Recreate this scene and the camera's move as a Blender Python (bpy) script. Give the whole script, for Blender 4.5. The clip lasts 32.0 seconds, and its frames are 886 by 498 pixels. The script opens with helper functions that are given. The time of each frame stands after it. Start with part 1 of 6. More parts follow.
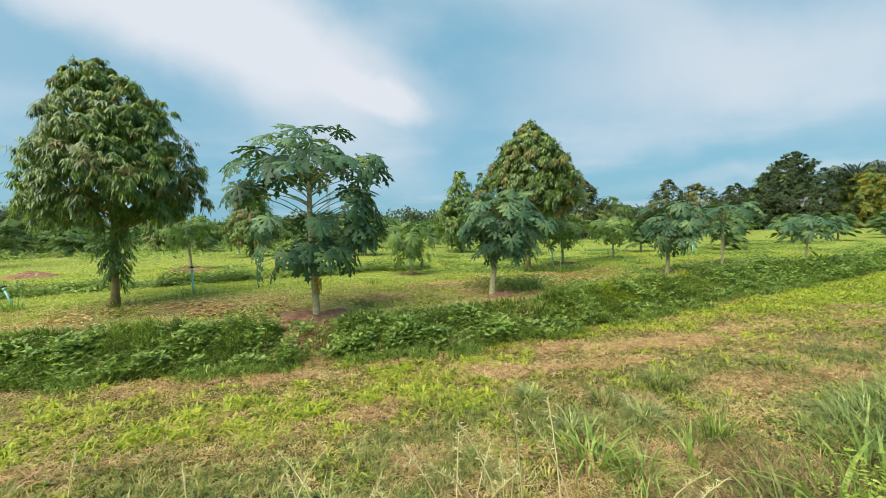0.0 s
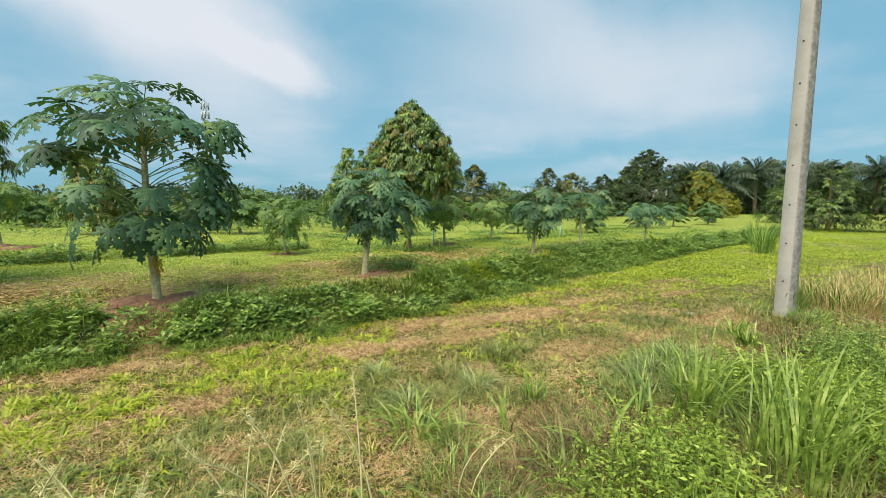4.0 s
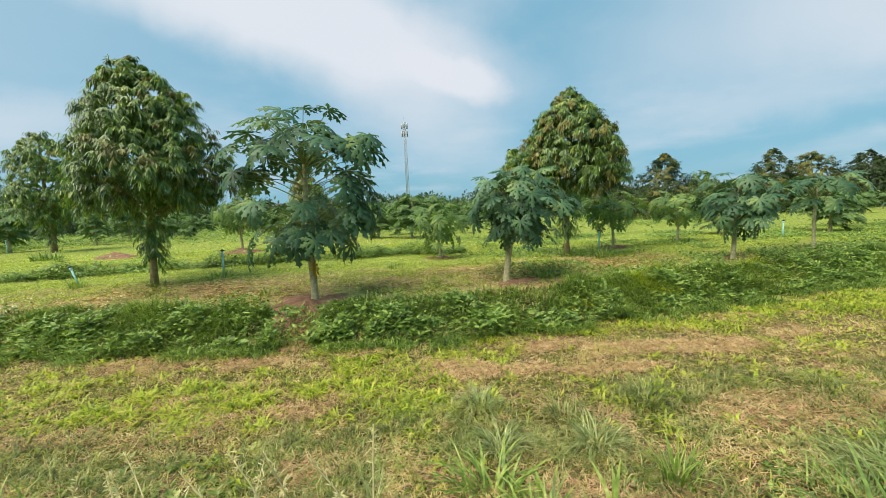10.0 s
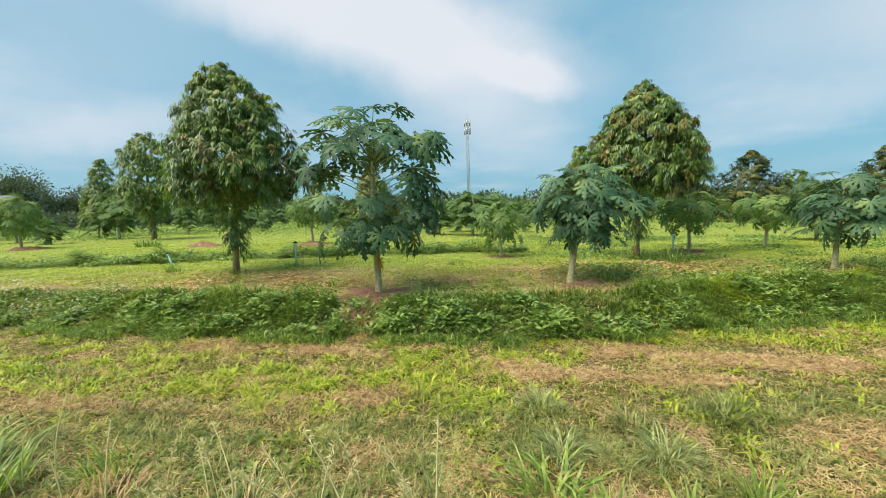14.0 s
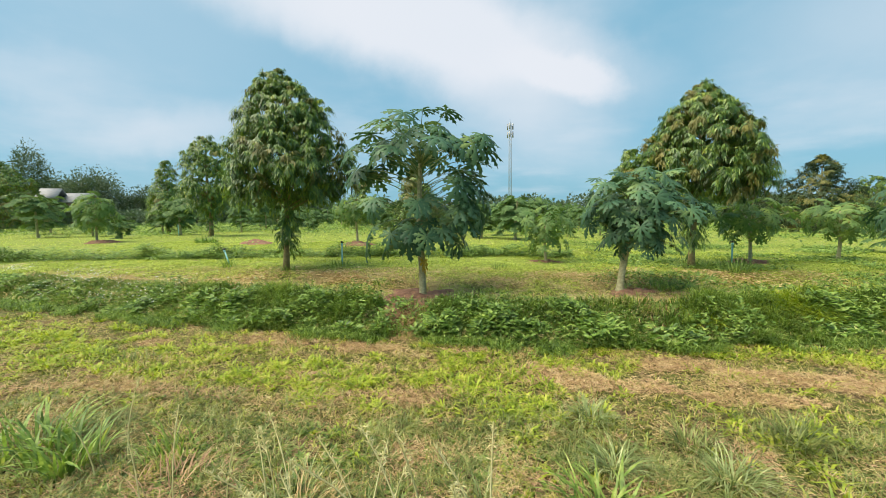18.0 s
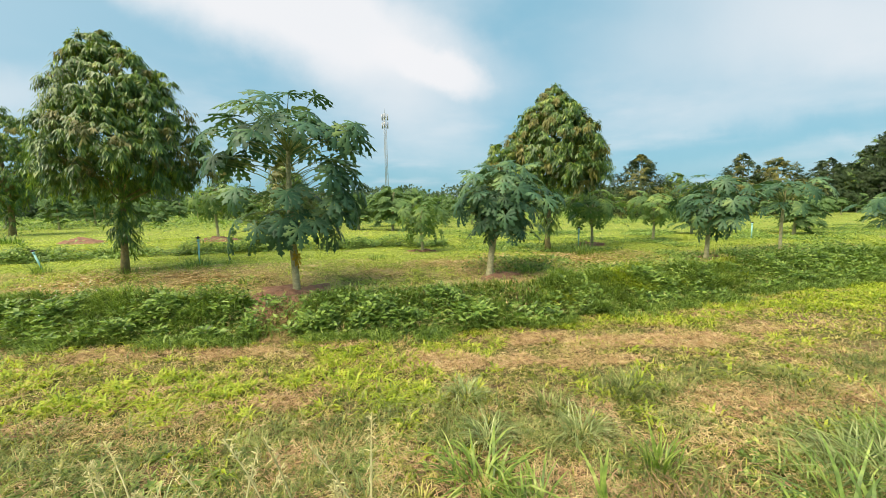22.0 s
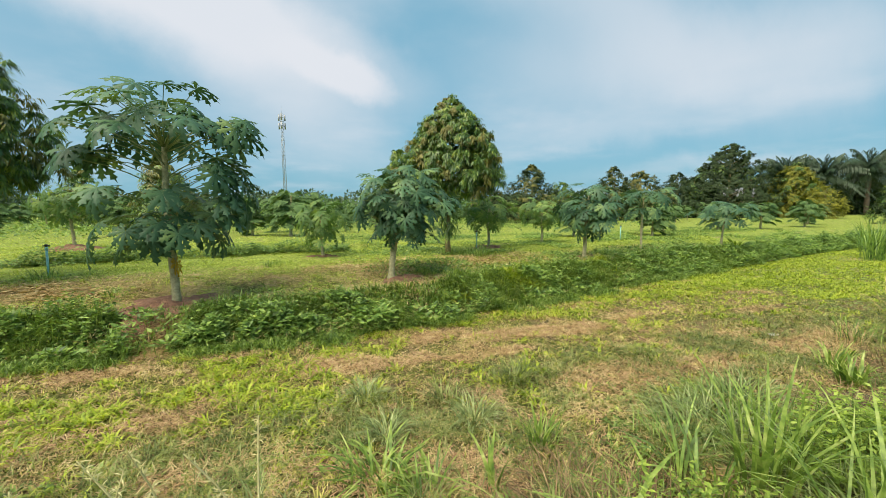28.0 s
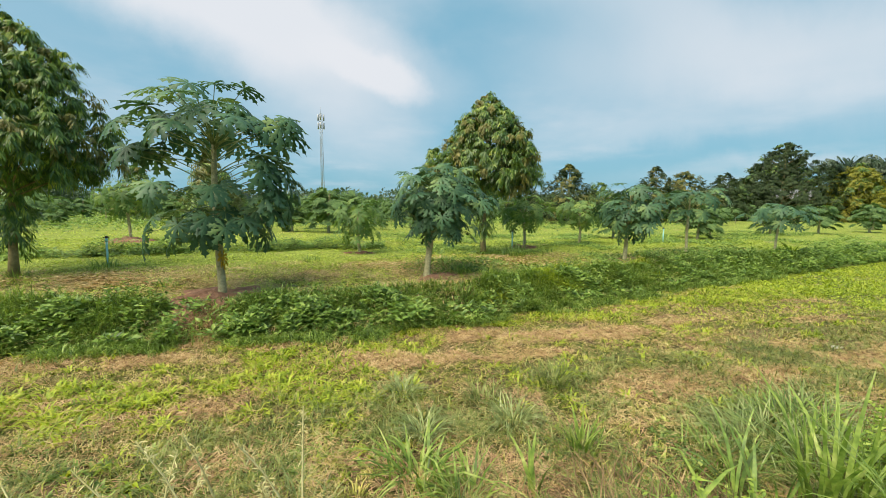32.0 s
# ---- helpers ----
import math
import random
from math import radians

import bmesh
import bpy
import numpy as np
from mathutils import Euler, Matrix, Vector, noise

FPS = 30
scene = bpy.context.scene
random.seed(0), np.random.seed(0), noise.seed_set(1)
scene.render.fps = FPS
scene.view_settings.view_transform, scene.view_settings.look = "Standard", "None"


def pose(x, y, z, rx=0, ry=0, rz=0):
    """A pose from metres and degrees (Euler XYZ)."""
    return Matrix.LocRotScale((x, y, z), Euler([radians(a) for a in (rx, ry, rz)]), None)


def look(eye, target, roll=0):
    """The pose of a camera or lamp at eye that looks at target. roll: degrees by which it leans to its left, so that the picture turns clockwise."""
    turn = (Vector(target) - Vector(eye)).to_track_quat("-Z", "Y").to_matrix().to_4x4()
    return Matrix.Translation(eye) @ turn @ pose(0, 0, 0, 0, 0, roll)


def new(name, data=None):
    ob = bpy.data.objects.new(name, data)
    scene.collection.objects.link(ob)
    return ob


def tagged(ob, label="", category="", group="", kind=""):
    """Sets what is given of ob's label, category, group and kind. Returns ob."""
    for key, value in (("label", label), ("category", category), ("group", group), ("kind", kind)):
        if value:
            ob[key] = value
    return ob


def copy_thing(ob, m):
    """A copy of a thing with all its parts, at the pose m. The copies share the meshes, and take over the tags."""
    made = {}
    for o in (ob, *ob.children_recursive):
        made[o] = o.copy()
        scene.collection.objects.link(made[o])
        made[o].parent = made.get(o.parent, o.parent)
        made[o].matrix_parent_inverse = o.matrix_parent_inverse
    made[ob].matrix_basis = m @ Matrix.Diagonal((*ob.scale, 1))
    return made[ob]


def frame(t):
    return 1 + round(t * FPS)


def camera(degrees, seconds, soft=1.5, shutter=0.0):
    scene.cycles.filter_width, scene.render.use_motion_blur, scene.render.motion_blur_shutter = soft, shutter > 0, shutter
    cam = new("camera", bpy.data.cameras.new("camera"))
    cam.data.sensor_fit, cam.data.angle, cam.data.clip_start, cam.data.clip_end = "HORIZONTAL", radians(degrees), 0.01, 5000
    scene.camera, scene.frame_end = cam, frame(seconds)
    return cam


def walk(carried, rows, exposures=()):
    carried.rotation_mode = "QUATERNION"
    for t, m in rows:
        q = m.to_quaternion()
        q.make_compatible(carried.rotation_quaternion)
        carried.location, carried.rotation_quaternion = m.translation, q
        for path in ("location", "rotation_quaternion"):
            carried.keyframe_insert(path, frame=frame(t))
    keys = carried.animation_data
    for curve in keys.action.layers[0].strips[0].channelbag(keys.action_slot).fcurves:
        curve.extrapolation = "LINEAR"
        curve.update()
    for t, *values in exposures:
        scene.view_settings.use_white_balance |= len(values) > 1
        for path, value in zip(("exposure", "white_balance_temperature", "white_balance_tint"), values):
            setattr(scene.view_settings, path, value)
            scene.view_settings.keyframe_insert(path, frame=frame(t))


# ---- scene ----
cam = camera(94.4, 32.0, 0.4)
PATH = [
    (0, (0.56, 0.88, 1.591), (0.984, 2.831, 1.47), -1.9),
    (0.5, (0.585, 0.873, 1.592), (1.09, 2.805, 1.485), -1.5),
    (1, (0.503, 0.841, 1.614), (1.133, 2.737, 1.511), -0.8),
    (1.5, (0.448, 0.826, 1.61), (1.183, 2.681, 1.476), 0.1),
    (2, (0.503, 0.826, 1.612), (1.293, 2.656, 1.443), 0.2),
    (2.5, (0.651, 0.791, 1.59), (1.483, 2.6, 1.402), -0.1),
    (3, (0.815, 0.75, 1.575), (1.676, 2.544, 1.367), -0.0),
    (3.5, (0.883, 0.759, 1.565), (1.779, 2.533, 1.343), 0.0),
    (5.5, (1.527, 0.896, 1.529), (2.228, 2.758, 1.325), -1.1),
    (6, (1.564, 0.982, 1.516), (2.226, 2.859, 1.325), -0.9),
    (6.5, (1.63, 1.112, 1.51), (2.236, 3.009, 1.321), -0.6),
    (7, (1.693, 1.152, 1.513), (2.173, 3.085, 1.327), -0.9),
    (7.5, (1.783, 1.159, 1.521), (2.101, 3.125, 1.342), -1.4),
    (8, (1.788, 1.164, 1.519), (1.973, 3.147, 1.338), -1.9),
    (8.5, (1.772, 1.165, 1.526), (1.887, 3.153, 1.34), -2.5),
    (9, (1.774, 1.163, 1.533), (1.865, 3.152, 1.344), -2.8),
    (9.5, (1.764, 1.169, 1.541), (1.84, 3.158, 1.349), -2.8),
    (10, (1.757, 1.169, 1.548), (1.792, 3.159, 1.354), -2.8),
    (10.5, (1.743, 1.181, 1.543), (1.719, 3.171, 1.351), -2.5),
    (11, (1.737, 1.177, 1.547), (1.659, 3.166, 1.353), -2.2),
    (11.5, (1.719, 1.178, 1.54), (1.604, 3.165, 1.349), -1.8),
    (12, (1.726, 1.186, 1.542), (1.575, 3.171, 1.349), -1.7),
    (12.5, (1.719, 1.186, 1.531), (1.537, 3.169, 1.343), -1.7),
    (13, (1.718, 1.193, 1.527), (1.515, 3.174, 1.342), -1.7),
    (13.5, (1.721, 1.189, 1.53), (1.497, 3.167, 1.343), -1.7),
    (14, (1.714, 1.164, 1.546), (1.463, 3.139, 1.352), -1.8),
    (14.5, (1.705, 1.164, 1.546), (1.434, 3.135, 1.343), -1.8),
    (16.5, (1.669, 1.163, 1.536), (1.271, 3.116, 1.365), -2.5),
    (17, (1.663, 1.169, 1.534), (1.215, 3.112, 1.374), -2.2),
    (17.5, (1.636, 1.15, 1.539), (1.163, 3.086, 1.371), -1.6),
    (18, (1.632, 1.162, 1.539), (1.193, 3.106, 1.364), -0.8),
    (18.5, (1.633, 1.164, 1.535), (1.265, 3.121, 1.353), -0.1),
    (19, (1.631, 1.152, 1.542), (1.359, 3.123, 1.333), 0.5),
    (19.5, (1.636, 1.152, 1.542), (1.454, 3.129, 1.307), 1.2),
    (20, (1.64, 1.179, 1.533), (1.56, 3.162, 1.286), 1.5),
    (20.5, (1.64, 1.181, 1.544), (1.678, 3.165, 1.295), 0.9),
    (21, (1.667, 1.193, 1.531), (1.796, 3.173, 1.275), -0.2),
    (21.5, (1.659, 1.176, 1.53), (1.832, 3.153, 1.283), -1.0),
    (22, (1.657, 1.175, 1.531), (1.799, 3.157, 1.304), -1.1),
    (22.5, (1.659, 1.169, 1.536), (1.692, 3.159, 1.335), -1.2),
    (23, (1.643, 1.174, 1.539), (1.541, 3.163, 1.358), -1.2),
    (23.5, (1.614, 1.171, 1.54), (1.486, 3.158, 1.357), -0.7),
    (24, (1.636, 1.171, 1.526), (1.707, 3.159, 1.32), 0.1),
    (24.5, (1.667, 1.166, 1.515), (2.077, 3.11, 1.282), 0.6),
    (25, (1.705, 1.193, 1.485), (2.347, 3.07, 1.235), 0.6),
    (25.5, (1.686, 1.204, 1.502), (2.439, 3.038, 1.234), 0.8),
    (27.5, (1.687, 1.133, 1.502), (2.365, 3.003, 1.301), -0.5),
    (28, (1.71, 1.089, 1.497), (2.302, 2.988, 1.291), -0.7),
    (28.5, (1.708, 1.089, 1.498), (2.233, 3.007, 1.284), -0.7),
    (29, (1.709, 1.111, 1.486), (2.199, 3.038, 1.27), -0.7),
    (29.5, (1.712, 1.107, 1.488), (2.197, 3.036, 1.278), -0.6),
    (30, (1.705, 1.096, 1.491), (2.198, 3.023, 1.287), -0.4),
    (30.5, (1.706, 1.08, 1.498), (2.208, 3.005, 1.293), -0.2),
    (31, (1.687, 1.102, 1.488), (2.19, 3.026, 1.282), 0.0),
    (31.5, (1.697, 1.095, 1.491), (2.174, 3.027, 1.283), 0.0),
    (32, (1.666, 1.134, 1.481), (2.105, 3.074, 1.273), -0.0),
]
EXPOSURES = [(0, 0.34, 6500, 10), (4, 0.34, 6500, 10), (7, 0.31, 6500, 10), (12, 0.36, 6500, 10), (14.5, 0.38, 6500, 10), (17, 0.40, 6500, 10), (19, 0.42, 6520, 10), (20, 0.46, 6750, 11),
             (21.5, 0.52, 6920, 11), (23, 0.47, 6800, 11), (25, 0.39, 6720, 11), (28, 0.32, 6560, 10), (30, 0.33, 6600, 10), (32, 0.36, 6650, 10)]
walk(cam, [(t, look(e, g, r)) for t, e, g, r in PATH], EXPOSURES)

# ------------------------------------------------------------------ light
SUN_EL, SUN_AZ = 57.0, 238.0          # degrees; azimuth counted from north (+y) clockwise


def sock(nt, a, b):
    nt.links.new(a, b)


def build_world():
    world = bpy.data.worlds.new("sky")
    scene.world = world
    world.use_nodes = True
    nt = world.node_tree
    nt.nodes.clear()
    N = nt.nodes.new
    out, bg = N("ShaderNodeOutputWorld"), N("ShaderNodeBackground")
    sky = N("ShaderNodeTexSky")
    sky.sky_type, sky.sun_disc = "NISHITA", False
    sky.sun_elevation, sky.sun_rotation = radians(SUN_EL), radians(SUN_AZ)
    sky.air_density, sky.dust_density, sky.ozone_density = 1.0, 1.6, 1.6
    tc, sep = N("ShaderNodeTexCoord"), N("ShaderNodeSeparateXYZ")
    sock(nt, tc.outputs["Generated"], sep.inputs[0])

    def m(op, a, b=None, c=None):
        n = N("ShaderNodeMath")
        n.operation = op
        for i, v in enumerate((a, b, c)):
            if v is None:
                continue
            if isinstance(v, (int, float)):
                n.inputs[i].default_value = v
            else:
                sock(nt, v, n.inputs[i])
        return n.outputs[0]

    # flat chart of the northern sky, for the large cloud bank
    yy = m("MAXIMUM", sep.outputs[1], 0.04)
    comb = N("ShaderNodeCombineXYZ")
    sock(nt, m("DIVIDE", sep.outputs[0], yy), comb.inputs[0])
    sock(nt, m("DIVIDE", sep.outputs[2], yy), comb.inputs[1])
    wob = N("ShaderNodeTexNoise")
    wob.inputs["Scale"].default_value, wob.inputs["Detail"].default_value = 4.0, 7
    wob.inputs["Roughness"].default_value = 0.58
    sock(nt, comb.outputs[0], wob.inputs["Vector"])
    off = N("ShaderNodeVectorMath")
    off.operation = "MULTIPLY_ADD"
    off.inputs[1].default_value, off.inputs[2].default_value = (0.16, 0.13, 0), (-0.08, -0.065, 0)
    sock(nt, wob.outputs["Color"], off.inputs[0])
    warped = N("ShaderNodeVectorMath")
    sock(nt, comb.outputs[0], warped.inputs[0])
    sock(nt, off.outputs[0], warped.inputs[1])
    total = None
    # centre, angle, half lengths, core, amount
    for cx, cy, ang, rx, ry, core, amount in (
            (-0.255, 0.445, -21, 0.52, 0.15, 0.45, 0.95), (-0.75, 0.66, -24, 0.55, 0.15, 0.2, 0.75),
            (0.05, 0.315, -22, 0.15, 0.055, 0.65, 0.92), (-0.05, 0.22, -25, 0.32, 0.12, 0.0, 0.55),
            (0.62, 0.62, -12, 0.75, 0.17, 0.0, 0.55), (0.95, 0.40, 8, 0.66, 0.22, 0.0, 0.62),
            (1.65, 0.52, 12, 0.8, 0.28, 0.0, 0.62), (0.75, 0.20, 5, 0.5, 0.05, 0.0, 0.3),
            (-1.1, 0.50, 0, 0.9, 0.55, 0.0, 0.22), (-1.0, 0.25, 4, 0.42, 0.08, 0.1, 0.5), (-1.6, 0.44, -5, 0.5, 0.12, 0.0, 0.32),
            (1.3, 0.13, 4, 0.7, 0.035, 0.0, 0.3)):
        mp = N("ShaderNodeMapping")
        mp.vector_type = "TEXTURE"
        mp.inputs["Location"].default_value = (cx, cy, 0)
        mp.inputs["Rotation"].default_value = (0, 0, radians(ang))
        mp.inputs["Scale"].default_value = (rx, ry, 1)
        sock(nt, warped.outputs[0], mp.inputs["Vector"])
        ln = N("ShaderNodeVectorMath")
        ln.operation = "LENGTH"
        sock(nt, mp.outputs[0], ln.inputs[0])
        mr = N("ShaderNodeMapRange")
        mr.interpolation_type = "SMOOTHSTEP"
        for k, v in (("From Min", core), ("From Max", 1.25), ("To Min", amount), ("To Max", 0.0)):
            mr.inputs[k].default_value = v
        sock(nt, ln.outputs["Value"], mr.inputs["Value"])
        v = mr.outputs["Result"]
        total = v if total is None else m("SUBTRACT", 1.0, m("MULTIPLY", m("SUBTRACT", 1.0, total), m("SUBTRACT", 1.0, v)))
    # thin high cloud over the whole dome
    zz = m("ADD", m("MAXIMUM", sep.outputs[2], 0.0), 0.14)
    plane = N("ShaderNodeCombineXYZ")
    sock(nt, m("DIVIDE", sep.outputs[0], zz), plane.inputs[0])
    sock(nt, m("DIVIDE", sep.outputs[1], zz), plane.inputs[1])
    nz = N("ShaderNodeTexNoise")
    nz.inputs["Scale"].default_value, nz.inputs["Detail"].default_value, nz.inputs["Roughness"].default_value = 0.9, 6, 0.52
    sock(nt, plane.outputs[0], nz.inputs["Vector"])
    thin = N("ShaderNodeMapRange")
    thin.interpolation_type = "SMOOTHSTEP"
    for k, v in (("From Min", 0.42), ("From Max", 0.75), ("To Min", 0.04), ("To Max", 0.42)):
        thin.inputs[k].default_value = v
    sock(nt, nz.outputs["Fac"], thin.inputs["Value"])
    total = m("SUBTRACT", 1.0, m("MULTIPLY", m("SUBTRACT", 1.0, total), m("SUBTRACT", 1.0, thin.outputs["Result"])))
    # brightness of the sky and of the clouds
    skyv = N("ShaderNodeVectorMath")
    skyv.operation = "MULTIPLY"
    skyv.inputs[1].default_value = (SKY_GAIN[0], SKY_GAIN[1], SKY_GAIN[2])
    sock(nt, sky.outputs[0], skyv.inputs[0])
    mix = N("ShaderNodeMix")
    mix.data_type = "RGBA"
    mix.inputs[7].default_value = (*CLOUD, 1)
    sock(nt, total, mix.inputs[0])
    veil = N("ShaderNodeMix")
    veil.data_type = "RGBA"
    veil.inputs[0].default_value = 0.8
    veil.inputs[7].default_value = (*VEIL, 1)
    sock(nt, skyv.outputs[0], veil.inputs[6])
    sock(nt, veil.outputs[2], mix.inputs[6])
    sock(nt, mix.outputs[2], bg.inputs[0])
    bg.inputs[1].default_value = SKY_STRENGTH
    sock(nt, bg.outputs[0], out.inputs[0])


SKY_STRENGTH = 0.1
SKY_GAIN = (0.72, 1.0, 0.95)
CLOUD = (6.1, 6.4, 6.9)
VEIL = (1.75, 4.0, 5.4)
build_world()
sun_lamp = bpy.data.lights.new("sun", "SUN")
sun_lamp.energy, sun_lamp.angle, sun_lamp.color = 5.0, radians(62), (1.0, 0.885, 0.70)
sun_ob = new("sun", sun_lamp)
_a, _e = radians(SUN_AZ), radians(SUN_EL)
sun_ob.matrix_basis = look((math.sin(_a) * math.cos(_e) * 50, math.cos(_a) * math.cos(_e) * 50, math.sin(_e) * 50), (0, 0, 0))

# ------------------------------------------------------------------ small tools
RNG = np.random.default_rng(7)


def vnoise(x, y, size, seed):
    """Smooth value noise, 0 to 1, on patches of the given size."""
    g = np.random.default_rng(seed).random((64, 64))
    x, y = np.asarray(x, float) / size + 17.3, np.asarray(y, float) / size + 9.7
    i, j = np.floor(x).astype(int), np.floor(y).astype(int)
    u, v = x - i, y - j
    u, v = u * u * (3 - 2 * u), v * v * (3 - 2 * v)
    a, b = g[i % 64, j % 64], g[(i + 1) % 64, j % 64]
    c, d = g[i % 64, (j + 1) % 64], g[(i + 1) % 64, (j + 1) % 64]
    return (a * (1 - u) + b * u) * (1 - v) + (c * (1 - u) + d * u) * v


def smooth(t):
    t = np.clip(t, 0, 1)
    return t * t * (3 - 2 * t)


def np_mesh(name, V, F, mat=None, shade=False):
    V, F = np.asarray(V, np.float32).reshape(-1, 3), np.asarray(F, np.int32)
    me = bpy.data.meshes.new(name)
    me.vertices.add(len(V))
    me.vertices.foreach_set("co", V.ravel())
    me.loops.add(F.size)
    me.loops.foreach_set("vertex_index", F.ravel())
    me.polygons.add(len(F))
    me.polygons.foreach_set("loop_start", np.arange(len(F), dtype=np.int32) * F.shape[1])
    me.update(calc_edges=True)
    if shade:
        me.polygons.foreach_set("use_smooth", np.ones(len(F), bool))
    if mat:
        me.materials.append(mat)
    return me


def merge(pieces):
    Vs, Fs, k = [], [], 0
    for V, F in pieces:
        V = np.asarray(V, float).reshape(-1, 3)
        Vs.append(V)
        Fs.append(np.asarray(F) + k)
        k += len(V)
    return np.concatenate(Vs), np.concatenate(Fs)


def part(name, geo, mat, parent, label="", shade=False, m=None):
    """One mesh object under a thing or a part; geo: (verts, faces) or a mesh that is shared."""
    me = geo if isinstance(geo, bpy.types.Mesh) else np_mesh(name, geo[0], geo[1], mat, shade)
    ob = new(name, me)
    ob.parent = parent
    if m is not None:
        ob.matrix_basis = m
    return tagged(ob, label)


def thing(name, m, label, category, group=""):
    ob = new(name)
    ob.empty_display_size = 0.2
    ob.matrix_basis = m
    return tagged(ob, label, category, group)


def stuff(name, geo, mat, label, category):
    return tagged(new(name, np_mesh(name, geo[0], geo[1], mat)), label, category, kind="stuff")


def tube(points, radii, sides=7, cap=True):
    P = np.asarray(points, float)
    n = len(P)
    T = np.gradient(P, axis=0)
    T /= np.linalg.norm(T, axis=1)[:, None] + 1e-9
    ref = np.where(np.abs(T[:, 2:3]) > 0.9, np.array([[1.0, 0, 0]]), np.array([[0, 0, 1.0]]))
    A = np.cross(T, ref)
    A /= np.linalg.norm(A, axis=1)[:, None] + 1e-9
    for i in range(1, n):
        if A[i] @ A[i - 1] < 0:
            A[i] = -A[i]
    B = np.cross(T, A)
    ang = np.arange(sides) * 2 * np.pi / sides
    R = np.asarray(radii, float)[:, None, None]
    V = P[:, None] + R * (np.cos(ang)[None, :, None] * A[:, None] + np.sin(ang)[None, :, None] * B[:, None])
    F = []
    for i in range(n - 1):
        for j in range(sides):
            a, b = i * sides + j, i * sides + (j + 1) % sides
            c, d = b + sides, a + sides
            F += [(a, b, c), (a, c, d)]
    V = V.reshape(-1, 3)
    if cap:
        V = np.concatenate([V, P[:1], P[-1:]])
        for j in range(sides):
            F.append((j, n * sides, (j + 1) % sides))
            F.append(((n - 1) * sides + j, (n - 1) * sides + (j + 1) % sides, n * sides + 1))
    return V, np.array(F)


def box(x0, x1, y0, y1, z0, z1):
    V = np.array([(x, y, z) for x in (x0, x1) for y in (y0, y1) for z in (z0, z1)], float)
    Q = [(0, 1, 3, 2), (4, 6, 7, 5), (0, 4, 5, 1), (2, 3, 7, 6), (0, 2, 6, 4), (1, 5, 7, 3)]
    return V, np.array([t for q in Q for t in ((q[0], q[1], q[2]), (q[0], q[2], q[3]))])


def blades(P, h, w, az, lean, rise=1.0):
    """Bent grass blades: five corners and three triangles each."""
    n = len(P)
    h, w, az, lean, rise = (np.broadcast_to(np.asarray(v, float), (n,))[:, None] for v in (h, w, az, lean, rise))
    D = np.concatenate([np.cos(az), np.sin(az), np.zeros_like(az)], 1)
    S = np.concatenate([-np.sin(az), np.cos(az), np.zeros_like(az)], 1)
    U = np.array([[0, 0, 1.0]])
    mid = P + U * h * 0.58 * rise + D * h * lean * 0.3
    tip = P + U * h * rise * np.maximum(1.0 - 0.45 * lean * lean, 0.12) + D * h * lean
    V = np.stack([P - S * w * 0.5, P + S * w * 0.5, mid - S * w * 0.42, mid + S * w * 0.42, tip], 1)
    F = np.array([(0, 1, 3), (0, 3, 2), (2, 3, 4)])[None] + (np.arange(n) * 5)[:, None, None]
    return V.reshape(-1, 3), F.reshape(-1, 3)


def unit(v):
    return v / (np.linalg.norm(v, axis=-1, keepdims=True) + 1e-9)


def leaves(P, D, L, W, up, bend=0.25):
    """Pointed leaves that bend down along their length: six corners and four triangles each."""
    n = len(P)
    L, W = np.broadcast_to(np.asarray(L, float), (n,))[:, None], np.broadcast_to(np.asarray(W, float), (n,))[:, None]
    D = unit(D)
    S = unit(np.cross(D, up))
    dz = np.array([[0, 0, -1.0]])
    a = P + D * L * 0.33 + dz * L * bend * 0.10
    b = P + D * L * 0.70 + dz * L * bend * 0.45
    t = P + D * L * 1.0 + dz * L * bend
    V = np.stack([P, a - S * W * 0.5, a + S * W * 0.5, b - S * W * 0.38, b + S * W * 0.38, t], 1)
    F = np.array([(0, 2, 1), (1, 2, 4), (1, 4, 3), (3, 4, 5)])[None] + (np.arange(n) * 6)[:, None, None]
    return V.reshape(-1, 3), F.reshape(-1, 3)


def leaflets(P, D, L, W, up, fold=0.2):
    """Small pointed leaves, folded along the rib: four corners and two triangles each."""
    n = len(P)
    L, W = np.broadcast_to(np.asarray(L, float), (n,))[:, None], np.broadcast_to(np.asarray(W, float), (n,))[:, None]
    D = unit(D)
    S = unit(np.cross(D, up))
    Nn = np.cross(S, D)
    m = P + D * L * 0.45 + Nn * W * fold
    V = np.stack([P, m + S * W * 0.5, P + D * L, m - S * W * 0.5], 1)
    F = np.array([(0, 1, 2), (0, 2, 3)])[None] + (np.arange(n) * 4)[:, None, None]
    return V.reshape(-1, 3), F.reshape(-1, 3)


